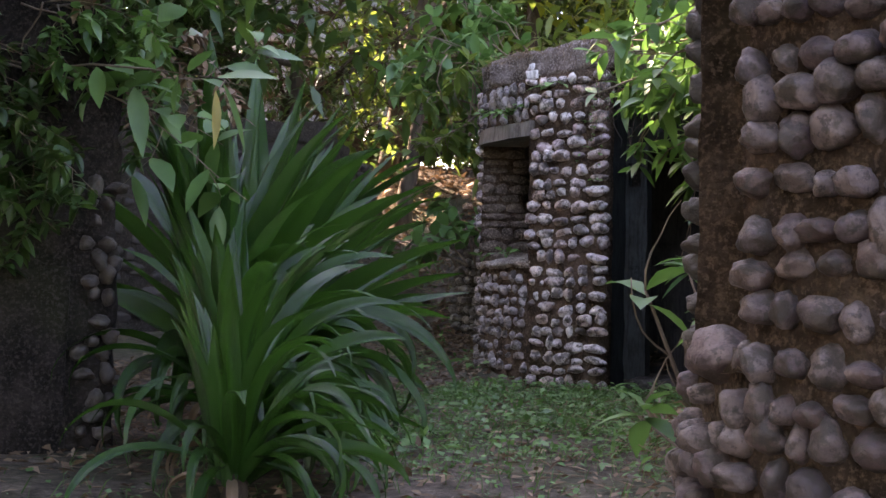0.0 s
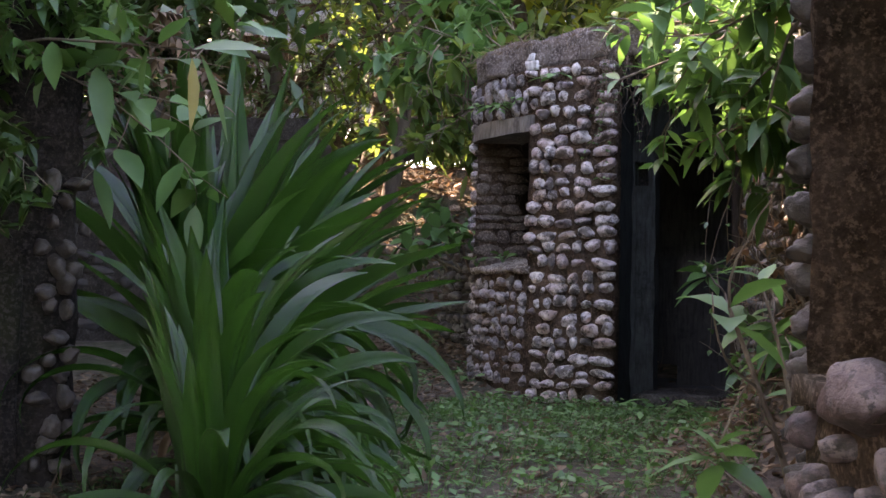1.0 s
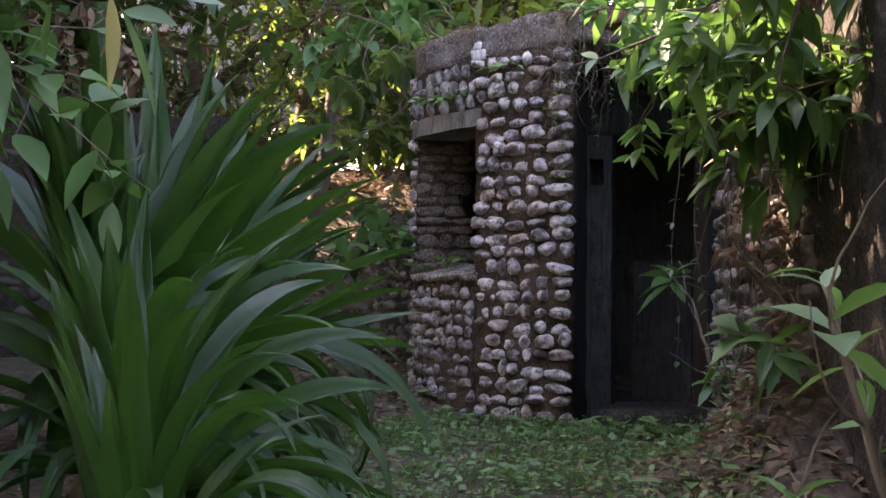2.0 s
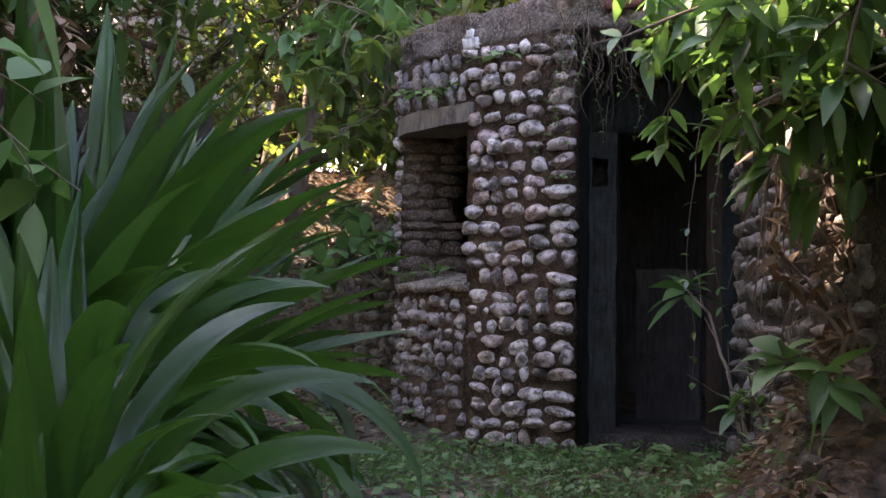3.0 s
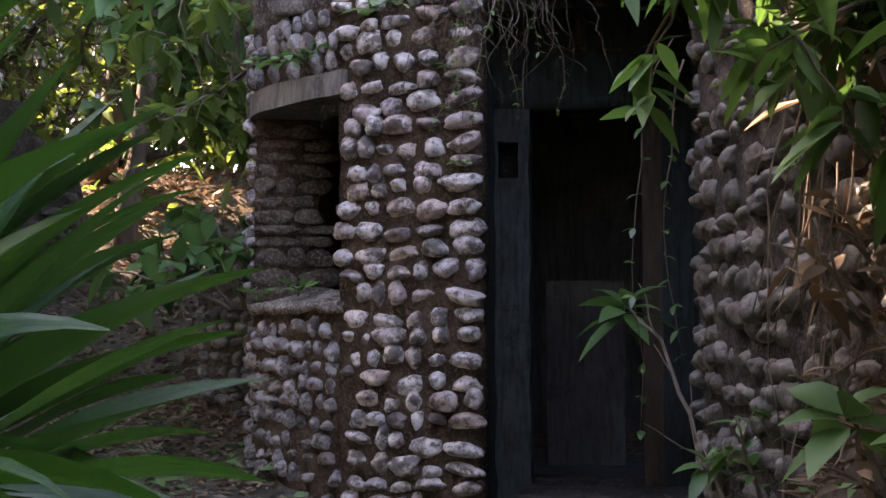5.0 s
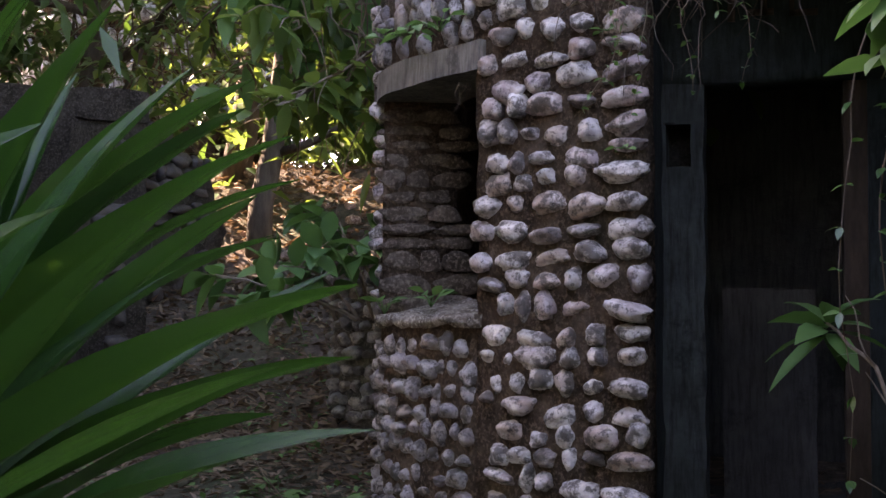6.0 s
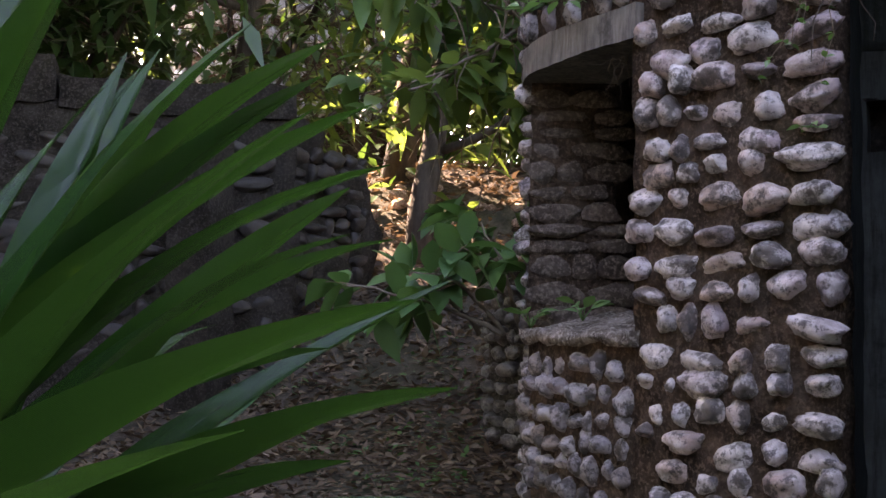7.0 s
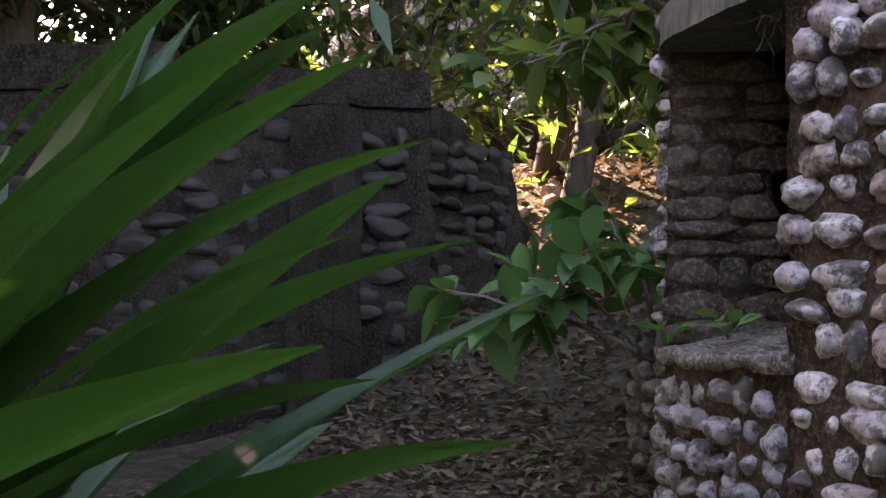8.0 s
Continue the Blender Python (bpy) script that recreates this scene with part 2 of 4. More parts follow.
def slab(bm, curve, s0, s1, z0, z1, thick, out=0.0, rough=0.0, step=0.05, scale=5):
    """A piece of wall along a plan line, closed on all sides."""
    ns, nz = max(1, round((s1 - s0) / step)), max(1, round((z1 - z0) / step))
    cols = []
    for i in range(ns + 1):
        p, t, n = curve.at(s0 + (s1 - s0) * i / ns)
        face, back = [], []
        for j in range(nz + 1):
            z = z0 + (z1 - z0) * j / nz
            q = p + n * out + Vector((0, 0, z))
            d = bump3(q, scale, rough) + bump3(q, scale * 3.1, rough * 0.5)
            face.append(bm.verts.new(q + d))
            back.append(bm.verts.new(p - n * (thick - out * 0) + Vector((0, 0, z)) + d * 0.5))
        cols.append((face, back))
    for (f0, b0), (f1, b1) in zip(cols, cols[1:]):
        for j in range(nz):
            bm.faces.new((f0[j], f0[j + 1], f1[j + 1], f1[j]))
            bm.faces.new((b1[j], b1[j + 1], b0[j + 1], b0[j]))
        bm.faces.new((f0[0], f1[0], b1[0], b0[0]))
        bm.faces.new((f0[nz], b0[nz], b1[nz], f1[nz]))
    for (f, b), turn in ((cols[0], 1), (cols[-1], -1)):
        for j in range(nz):
            q = (f[j], b[j], b[j + 1], f[j + 1])
            bm.faces.new(q if turn > 0 else q[::-1])


def loft(bm, curve, s0, s1, profile, rough, step=0.025):
    """A moulding with a profile of (outwards, height) drawn along a plan line."""
    ns, k = max(2, round((s1 - s0) / step)), len(profile)
    rings = []
    for i in range(ns + 1):
        p, t, n = curve.at(s0 + (s1 - s0) * i / ns)
        ring = []
        for o, z in profile:
            q = p + n * o + Vector((0, 0, z))
            ring.append(bm.verts.new(q + bump3(q, 9, rough) + bump3(q, 30, rough * 0.5)))
        rings.append(ring)
    for a, b in zip(rings, rings[1:]):
        for j in range(k):
            bm.faces.new((a[j], a[(j + 1) % k], b[(j + 1) % k], b[j]))
    bm.faces.new(rings[0][::-1])
    bm.faces.new(rings[-1])
    bmesh.ops.recalc_face_normals(bm, faces=bm.faces[:])


def box(bm, lo, hi, cut=0, rough=0.0, bevel=0.0):
    """A block between two corners, with slightly uneven faces."""
    made = bmesh.ops.create_cube(bm, size=1.0)["verts"]
    lo, hi = Vector(lo), Vector(hi)
    for v in made:
        v.co = Vector((lo[k] + (v.co[k] + 0.5) * (hi[k] - lo[k]) for k in range(3)))
    edges = list({e for v in made for e in v.link_edges})
    if bevel:
        bmesh.ops.bevel(bm, geom=edges, offset=bevel, segments=1, affect="EDGES")
    if cut:
        bmesh.ops.subdivide_edges(bm, edges=bm.edges[:], cuts=cut, use_grid_fill=True)
    if rough:
        for v in bm.verts:
            v.co += bump3(v.co, 4, rough)


PEBBLES = []
for k in range(14):
    bm = bmesh.new()
    bmesh.ops.create_icosphere(bm, subdivisions=3, radius=1.0)
    seed = Vector((k * 7.3, k * 3.1, 0))
    for v in bm.verts:
        c = v.co.copy()
        # between an egg and a worn block
        sq = Vector((math.copysign(abs(a) ** (0.82 + 0.06 * (k % 4)), a) for a in c))
        v.co = sq * (1 + 0.30 * noise.noise(c * 1.2 + seed) + 0.17 * noise.noise(c * 2.9 + seed) + 0.06 * noise.noise(c * 6.5 + seed))
        v.co.x *= 1 + 0.18 * v.co.z * ((k % 3) - 1)
    me = bpy.data.meshes.new("cobble")
    bm.to_mesh(me)
    bm.free()
    me.polygons.foreach_set("use_smooth", [True] * len(me.polygons))
    PEBBLES.append(me)
SETS = {}


def pebble_set(material):
    if material.name not in SETS:
        SETS[material.name] = []
        for me in PEBBLES:
            m = me.copy()
            m.materials.append(material)
            SETS[material.name].append(m)
    return SETS[material.name]


def cobbles(curve, s0, s1, z0, z1, parent, material, holes=(), pitch=0.094, wide=(0.075, 0.19), fill=0.86, proud=0.033, gap=(0.006, 0.03), seed=1, upright=(), quoin=0.0):
    """Courses of river stones set into a wall along its plan line."""
    rng = random.Random(seed)
    meshes = pebble_set(material)
    z, row = z0 + pitch * 0.5, 0
    while z < z1 - pitch * 0.35:
        s, first = s0 + (rng.uniform(0, 0.015) if quoin else rng.uniform(0.0, 0.08)), True
        while s < s1 - 0.03:
            w = rng.uniform(*wide) * (0.6 if rng.random() < 0.22 else 1)
            h = pitch * rng.choice((0.56, 0.68, 0.78, 0.86, 0.98)) * rng.uniform(0.92, 1.08)
            if any(a < s + w / 2 < b and c < z < d for a, b, c, d in upright):
                w, h = pitch * rng.uniform(0.55, 0.85), pitch * rng.uniform(0.95, 1.25)
            elif rng.random() < 0.16:
                w, h = pitch * rng.uniform(0.6, 0.9), pitch * rng.uniform(0.9, 1.2)
            if quoin and first and rng.random() < 0.75:
                w, h = quoin * rng.uniform(0.75, 1.15), pitch * rng.uniform(0.58, 0.82)
            first = False
            mid = s + w / 2
            s += w + rng.uniform(*gap)
            if mid > s1 - 0.02 or rng.random() > fill + 0.1:
                continue
            if any(a - w * 0.18 < mid < b + w * 0.18 and c - h * 0.3 < z < d + h * 0.3 for a, b, c, d in holes):
                continue
            p, t, n = curve.at(mid)
            dz = pitch * (0.16 * math.sin(mid * 5 + row * 1.7) + rng.gauss(0, 0.09))
            deep = rng.uniform(0.035, 0.055)
            m = Matrix((t, n, Vector((0, 0, 1)))).transposed().to_4x4()
            m = Matrix.Translation(p + n * (proud - 0.035 + rng.uniform(-0.012, 0.016)) + Vector((0, 0, z + dz))) @ m
            m = m @ pose(0, 0, 0, rng.uniform(-8, 8), rng.gauss(0, 7), rng.uniform(-6, 6)) @ Matrix.Diagonal((w / 2 * 1.02, deep, h / 2, 1))
            ob = new("cobble", rng.choice(meshes))
            ob.parent = parent
            ob.matrix_basis = m
        z += pitch * rng.uniform(0.94, 1.06)
        row += 1


class Leaves:
    """Many leaves gathered into one mesh."""

    def __init__(self):
        self.v, self.f = [], []

    def leaf(self, p, d, length, width, droop=0.25, fold=0.25, rng=RNG, fine=True):
        d = Vector(d).normalized()
        side = d.cross(Vector((rng.gauss(0, 0.35), rng.gauss(0, 0.35), 1)))
        side = side.normalized() if side.length > 1e-4 else Vector((1, 0, 0))
        up = side.cross(d)
        k, p = len(self.v), Vector(p)
        rows = ((0.14, 0.26), (0.36, 0.47), (0.62, 0.42), (0.84, 0.2)) if fine else ((0.45, 0.5),)
        self.v.append(p)
        for t, w in rows:
            c = p + d * length * t - Vector((0, 0, droop * length * t * t))
            self.v += [c + side * width * w + up * fold * width * w, c, c - side * width * w + up * fold * width * w]
        self.v.append(p + d * length - Vector((0, 0, droop * length)))
        self.f += [(k, k + 2, k + 1), (k, k + 3, k + 2)]
        for i in range(len(rows) - 1):
            a = k + 1 + 3 * i
            self.f += [(a, a + 1, a + 4, a + 3), (a + 1, a + 2, a + 5, a + 4)]
        a = k + 1 + 3 * (len(rows) - 1)
        self.f += [(a, a + 1, a + 3), (a + 1, a + 2, a + 3)]

    def blade(self, p, d, length, width, bend):
        """A narrow grass blade or straw."""
        d = Vector(d).normalized()
        side = d.cross(Vector((0.3, 0.2, 1))).normalized() * width / 2
        k, p = len(self.v), Vector(p)
        mid, tip = p + d * length * 0.55 - Vector((0, 0, bend * 0.3 * length)), p + d * length - Vector((0, 0, bend * length))
        self.v += [p - side, p + side, mid + side * 0.8, mid - side * 0.8, tip]
        self.f += [(k, k + 1, k + 2, k + 3), (k + 3, k + 2, k + 4)]

    def make(self, name, material, parent=None, label=""):
        return raw(name, self.v, self.f, material, parent, label)


def tube(v, f, pts, r0, r1, sides=6):
    """A tapered round stem along points."""
    k0, n = len(v), len(pts)
    for i, p in enumerate(pts):
        p = Vector(p)
        d = (Vector(pts[min(i + 1, n - 1)]) - Vector(pts[max(i - 1, 0)])).normalized()
        a = d.orthogonal().normalized()
        b = d.cross(a)
        r = r0 + (r1 - r0) * i / (n - 1)
        v += [p + (a * math.cos(u) + b * math.sin(u)) * r for u in (2 * math.pi * k / sides for k in range(sides))]
    for i in range(n - 1):
        for j in range(sides):
            a, b = k0 + i * sides + j, k0 + i * sides + (j + 1) % sides
            f.append((a, b, b + sides, a + sides))
    f.append(tuple(range(k0, k0 + sides))[::-1])
    f.append(tuple(range(k0 + (n - 1) * sides, k0 + n * sides)))


def wander(p, d, length, steps, rng, wild=0.25, pull=0.0):
    """Points of a stem that wanders as it grows; pull bends it up (+) or down (-)."""
    p, d = Vector(p), Vector(d).normalized()
    pts = [p.copy()]
    for _ in range(steps):
        d = (d + Vector((rng.gauss(0, wild), rng.gauss(0, wild), rng.gauss(0, wild) + pull))).normalized()
        p = p + d * length / steps
        pts.append(p.copy())
    return pts


# ---------- ground ----------


def smooth(a, b, x):
    t = min(max((x - a) / (b - a), 0), 1)
    return t * t * (3 - 2 * t)


def gz(x, y):
    z = 0.05
    behind = 1 - smooth(-0.1, 0.9, x) * smooth(14, 5, y)
    z += 0.25 * smooth(5.5, 8.6, y) * behind
    z += 0.95 * smooth(8.6, 11.0, y) * behind
    z += 1.1 * smooth(11.2, 13.2, y - 0.15 * x) * behind
    z += 0.95 * math.exp(-(((x - 2.85) / 0.40) ** 2) - ((y - 4.15) / 0.85) ** 2)
    z += 0.7 * smooth(-3.0, -5.5, x) * smooth(8.0, 5.5, y)
    return z


def ground_z(x, y):
    return gz(x, y) + 0.035 * noise.noise(Vector((x * 1.7, y * 1.7, 0))) + 0.012 * noise.noise(Vector((x * 7, y * 7, 3)))


def axis(lo, hi, fine, far):
    a = [lo + fine * k for k in range(int((hi - lo) / fine) + 1)]
    step, left, right = fine, [], []
    x = 0.0
    while x < far:
        step *= 1.35
        x += step
        left.append(lo - x)
        right.append(a[-1] + x)
    return left[::-1] + a + right


gx, gy = axis(-4, 5, 0.1, 400), axis(-5, 13, 0.1, 400)
gv = [(x, y, ground_z(x, y)) for y in gy for x in gx]
gf = [(j * len(gx) + i, j * len(gx) + i + 1, (j + 1) * len(gx) + i + 1, (j + 1) * len(gx) + i) for j in range(len(gy) - 1) for i in range(len(gx) - 1)]
tagged(raw("ground", gv, gf, SOIL), "brown soil path strewn with leaf litter and low grass", "ground", kind="structure")

# ---------- main tower with the window ----------
TOWER = Curve([(1.31, 6.18), (0.95, 6.36), (0.63, 6.58), (0.30, 6.86), (0.07, 7.17), (-0.02, 7.50), (0.02, 8.0), (0.2, 8.8)])
W0, W1 = TOWER.near(0.63, 6.58), TOWER.near(0.045, 7.22)
tower = thing("wall_tower", "curved tower wall of river cobbles in brown mortar", "wall", kind="structure")
bm = bmesh.new()
slab(bm, TOWER, 0, 0.2, 0.0, 2.45, 0.11, 0, 0.02)
slab(bm, TOWER, 0.2, W0, 0.0, 2.45, 0.34, 0, 0.02)
slab(bm, TOWER, W0, W1, 0.0, 0.985, 0.34, 0, 0.02)
slab(bm, TOWER, W0, W1, 2.10, 2.45, 0.34, 0, 0.012)
slab(bm, TOWER, W1, TOWER.length, 0.0, 2.45, 0.34, 0, 0.02)
part("mortar_wall", bm, MORTAR, tower, "dark earthy mortar with moss")
bm = bmesh.new()
slab(bm, TOWER, W0 - 0.05, W1 + 0.06, 1.995, 2.115, 0.36, 0.03, 0.008)
part("lintel", bm, CEMENT, tower, "weathered curved cement lintel", smooth=False)
bm = bmesh.new()
loft(bm, TOWER, W0 - 0.03, W1 + 0.04, ((-0.33, 0.98), (0.03, 0.98), (0.04, 1.0), (0.03, 1.022), (-0.06, 1.035), (-0.14, 1.055), (-0.24, 1.085), (-0.33, 1.1)), 0.022)
part("sill", bm, SILL, tower, "chipped pale cement window sill")
bm = bmesh.new()
slab(bm, TOWER, -0.02, TOWER.length, 2.45, 2.66, 0.36, -0.004, 0.04)
part("cornice", bm, CORNICE, tower, "stained flaking cement cornice")
# rubble courses of the far window reveal
rng = random.Random(5)
p1, t1, n1 = TOWER.at(W1)
z = 1.03
while z < 1.95:
    h = rng.uniform(0.05, 0.1)
    u = 0.0
    while u < 0.30:
        w = rng.uniform(0.1, 0.26)
        m = Matrix((-n1, -t1, Vector((0, 0, 1)))).transposed().to_4x4()
        m = Matrix.Translation(p1 - n1 * (u + w / 2) - t1 * rng.uniform(-0.012, 0.012) + Vector((0, 0, z + h / 2))) @ m
        ob = new("rubble_stone", rng.choice(pebble_set(RUBBLE_STONE)))
        ob.parent = tower
        ob.matrix_basis = m @ Matrix.Diagonal((w / 2 * 1.05, 0.022, h / 2 * 1.05, 1))
        u += w + 0.008
    z += h + 0.008
# flaked whitewash on the cornice
bm = bmesh.new()
s = TOWER.near(0.67, 6.55)
slab(bm, TOWER, s - 0.075, s + 0.06, 2.43, 2.50, 0.02, 0.028, 0.012, 0.02, 14)
slab(bm, TOWER, s - 0.03, s + 0.03, 2.50, 2.56, 0.02, 0.03, 0.012, 0.02, 14)
part("whitewash_patch", bm, CHALK, tower, "flaking patch of old whitewash")

# ---------- doorway recess and dark room ----------
door = thing("wall_doorway", "dark green stained plaster doorway between cobbled walls", "doorway", kind="structure")
JAMB = Curve([(1.335, 6.90), (1.325, 6.5), (1.305, 6.22)])
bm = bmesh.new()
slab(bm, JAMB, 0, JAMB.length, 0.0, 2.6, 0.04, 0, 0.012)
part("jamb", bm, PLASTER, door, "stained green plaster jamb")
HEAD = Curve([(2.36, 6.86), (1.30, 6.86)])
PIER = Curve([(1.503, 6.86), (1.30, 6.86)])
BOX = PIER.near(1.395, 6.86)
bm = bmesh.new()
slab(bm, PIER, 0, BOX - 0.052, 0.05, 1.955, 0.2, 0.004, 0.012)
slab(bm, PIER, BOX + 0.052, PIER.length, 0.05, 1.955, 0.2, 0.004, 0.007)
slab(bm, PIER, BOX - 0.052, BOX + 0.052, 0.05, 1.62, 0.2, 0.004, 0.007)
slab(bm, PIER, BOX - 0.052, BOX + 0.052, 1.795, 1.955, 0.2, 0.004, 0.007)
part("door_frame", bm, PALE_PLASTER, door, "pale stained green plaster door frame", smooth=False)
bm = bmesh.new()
# Back plate takes the near-black wall colour so the recess looks shaded.
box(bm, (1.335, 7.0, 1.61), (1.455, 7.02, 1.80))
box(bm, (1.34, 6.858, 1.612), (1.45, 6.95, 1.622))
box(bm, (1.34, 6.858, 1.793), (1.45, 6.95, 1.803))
part("switch_recess", bm, SHADE_DARK, door, "empty switch box, its back coloured dark as recess shade", smooth=False)
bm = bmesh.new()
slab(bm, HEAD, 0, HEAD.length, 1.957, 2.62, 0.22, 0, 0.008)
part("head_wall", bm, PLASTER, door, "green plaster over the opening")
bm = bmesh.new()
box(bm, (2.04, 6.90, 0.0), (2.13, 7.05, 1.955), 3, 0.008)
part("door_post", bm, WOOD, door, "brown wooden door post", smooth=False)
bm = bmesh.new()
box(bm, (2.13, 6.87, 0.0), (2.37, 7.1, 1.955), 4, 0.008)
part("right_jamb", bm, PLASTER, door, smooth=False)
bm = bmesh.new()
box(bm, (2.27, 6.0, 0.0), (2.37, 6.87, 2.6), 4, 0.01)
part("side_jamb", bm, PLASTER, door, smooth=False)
bm = bmesh.new()
box(bm, (1.45, 6.35, -0.1), (2.3, 7.25, 0.16), 4, 0.02)
part("threshold", bm, RUBBLE, door, "earth-covered threshold")
bm = bmesh.new()
for a, b, c, d in ((1.60, 1.63, 2.20, 2.38), (1.68, 1.78, 2.22, 2.245), (1.73, 1.755, 2.22, 2.40), (1.84, 1.95, 2.21, 2.235), (1.84, 1.86, 2.21, 2.38)):
    box(bm, (a, 6.845, c), (b, 6.862, d))
part("painted_mark", bm, WOOD, door, "faded dark painted strokes")

BRIDGE = Curve([(2.34, 5.97), (1.85, 6.03), (1.28, 6.19)])
bm = bmesh.new()
slab(bm, BRIDGE, 0, BRIDGE.length, 2.44, 2.66, 0.85, 0.0, 0.04)
part("overhang", bm, CORNICE, door, "stained cement overhang above the doorway")

bm = bmesh.new()
slab(bm, BRIDGE, BRIDGE.near(1.75, 6.05), BRIDGE.near(1.52, 6.12), 2.54, 2.64, 0.01, 0.05, 0.008, 0.03)
part("paint_patch", bm, RED_PAINT, door, "faded red flaking paint patch")

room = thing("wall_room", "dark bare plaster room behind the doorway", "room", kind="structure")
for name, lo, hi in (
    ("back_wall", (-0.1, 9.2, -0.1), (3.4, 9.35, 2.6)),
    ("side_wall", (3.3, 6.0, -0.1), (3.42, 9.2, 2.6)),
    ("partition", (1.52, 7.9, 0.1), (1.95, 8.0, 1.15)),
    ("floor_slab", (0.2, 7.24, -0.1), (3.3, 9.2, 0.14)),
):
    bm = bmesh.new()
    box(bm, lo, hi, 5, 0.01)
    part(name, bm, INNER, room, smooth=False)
bm = bmesh.new()
box(bm, (0.25, 6.75, 2.44), (3.5, 9.4, 2.60), 6, 0.015)
tagged(part("ceiling", bm, CORNICE), "stained concrete roof slab", "ceiling", kind="structure")

# ---------- wall beside the passage ----------
RIGHT = Curve([(3.05, 2.2), (2.78, 3.6), (2.50, 4.7), (2.34, 5.4), (2.255, 5.86), (2.27, 5.98), (2.40, 6.06), (2.6, 6.1)])
right = thing("wall_right", "mossy cobbled wall beside the passage", "wall", kind="structure")
bm = bmesh.new()
slab(bm, RIGHT, 0, RIGHT.length, 0.0, 2.25, 0.3, 0, 0.025)
part("mortar_wall", bm, RUBBLE, right, "dark mossy mortar")
bm = bmesh.new()
slab(bm, RIGHT, 0, RIGHT.length, 2.25, 2.55, 0.34, 0.03, 0.03)
part("cornice", bm, CORNICE, right, smooth=False)

# ---------- tower in the foreground ----------
NEAR = Curve([(4.3, -1.25), (3.8, -1.0), (3.45, -0.78), (3.1, -0.5), (2.97, -0.2), (2.93, 0.03), (2.96, 0.35), (3.15, 1.0)])
N0, N1 = NEAR.near(3.1, -0.5), NEAR.near(2.93, 0.0)
near = thing("wall_near_tower", "cobbled tower wall beside the path with a window", "wall", kind="structure")
bm = bmesh.new()
slab(bm, NEAR, 0, N0, -0.1, 2.9, 0.4, 0, 0.02)
slab(bm, NEAR, N0, N1, -0.1, 0.62, 0.4, 0, 0.02)
slab(bm, NEAR, N0, N1, 1.75, 2.9, 0.4, 0, 0.02)
slab(bm, NEAR, N1, NEAR.length, -0.1, 2.9, 0.4, 0, 0.02)
part("mortar_wall", bm, MORTAR, near, "dark earthy mortar")
bm = bmesh.new()
slab(bm, NEAR, N0 - 0.02, N1 + 0.03, 0.62, 0.67, 0.4, 0.03, 0.03)
part("sill", bm, RUBBLE_STONE, near, "rounded worn stone sill")
bm = bmesh.new()
box(bm, (3.3, 0.6, -0.1), (4.6, 0.75, 2.9), 3, 0.02)
part("inner_wall", bm, RUBBLE, near)

# ---------- wall end on the other side of the path ----------
LEFT = Curve([(-0.55, 2.6), (-0.02, 1.88), (0.085, 1.73), (0.05, 1.65), (-0.05, 1.58), (-0.5, 1.36), (-1.8, 0.8)])
left = thing("wall_left", "dark wall end with a cement panel and cobbled edge", "wall", kind="structure")
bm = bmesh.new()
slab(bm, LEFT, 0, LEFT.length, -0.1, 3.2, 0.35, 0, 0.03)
part("mortar_wall", bm, SHADE_DARK, left, "rubble wall coloured dark for shade")
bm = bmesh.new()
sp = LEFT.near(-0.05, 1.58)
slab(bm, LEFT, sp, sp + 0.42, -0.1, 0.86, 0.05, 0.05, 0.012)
part("cement_panel", bm, SHADE_DARK, left, "dark grey cement panel")

# ---------- ruined walls behind ----------
BACK = Curve([(-1.75, 10.6), (-2.75, 9.65), (-3.6, 9.0), (-4.6, 8.3), (-6.0, 7.2)])
back = thing("wall_back", "ruined stone wall in deep shade", "wall", kind="structure")
bm = bmesh.new()
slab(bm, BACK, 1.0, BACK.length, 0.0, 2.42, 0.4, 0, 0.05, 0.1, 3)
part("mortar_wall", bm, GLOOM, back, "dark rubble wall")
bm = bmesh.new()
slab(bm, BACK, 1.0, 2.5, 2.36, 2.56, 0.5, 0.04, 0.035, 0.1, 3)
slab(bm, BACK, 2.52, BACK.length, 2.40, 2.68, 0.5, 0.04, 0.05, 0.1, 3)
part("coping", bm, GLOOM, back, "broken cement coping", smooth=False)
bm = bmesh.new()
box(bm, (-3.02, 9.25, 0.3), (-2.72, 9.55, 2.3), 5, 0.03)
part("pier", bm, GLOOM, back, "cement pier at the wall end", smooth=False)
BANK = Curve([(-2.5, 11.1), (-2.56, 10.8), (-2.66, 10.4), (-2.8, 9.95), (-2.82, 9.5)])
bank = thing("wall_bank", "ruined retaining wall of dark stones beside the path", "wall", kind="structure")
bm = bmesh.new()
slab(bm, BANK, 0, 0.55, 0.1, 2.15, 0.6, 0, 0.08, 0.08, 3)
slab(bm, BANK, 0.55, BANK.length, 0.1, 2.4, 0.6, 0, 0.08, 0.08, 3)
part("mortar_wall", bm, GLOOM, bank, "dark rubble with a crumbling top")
LOW = Curve([(0.15, 8.7), (-0.45, 8.85), (-0.82, 9.1), (-0.9, 9.7)])
low_wall = thing("wall_low", "low cobbled wall behind the tower", "wall", kind="structure")
bm = bmesh.new()
slab(bm, LOW, 0, LOW.length, 0.0, 1.35, 0.3, 0, 0.03, 0.06, 4)
part("mortar_wall", bm, RUBBLE, low_wall, "dark mossy mortar")
FAR = Curve([(-3.4, 14.6), (-4.2, 14.0), (-5.2, 13.8), (-6.2, 14.2), (-6.9, 15.0)])
far = thing("wall_far_tower", "pale cobbled tower behind the trees", "wall", kind="structure")
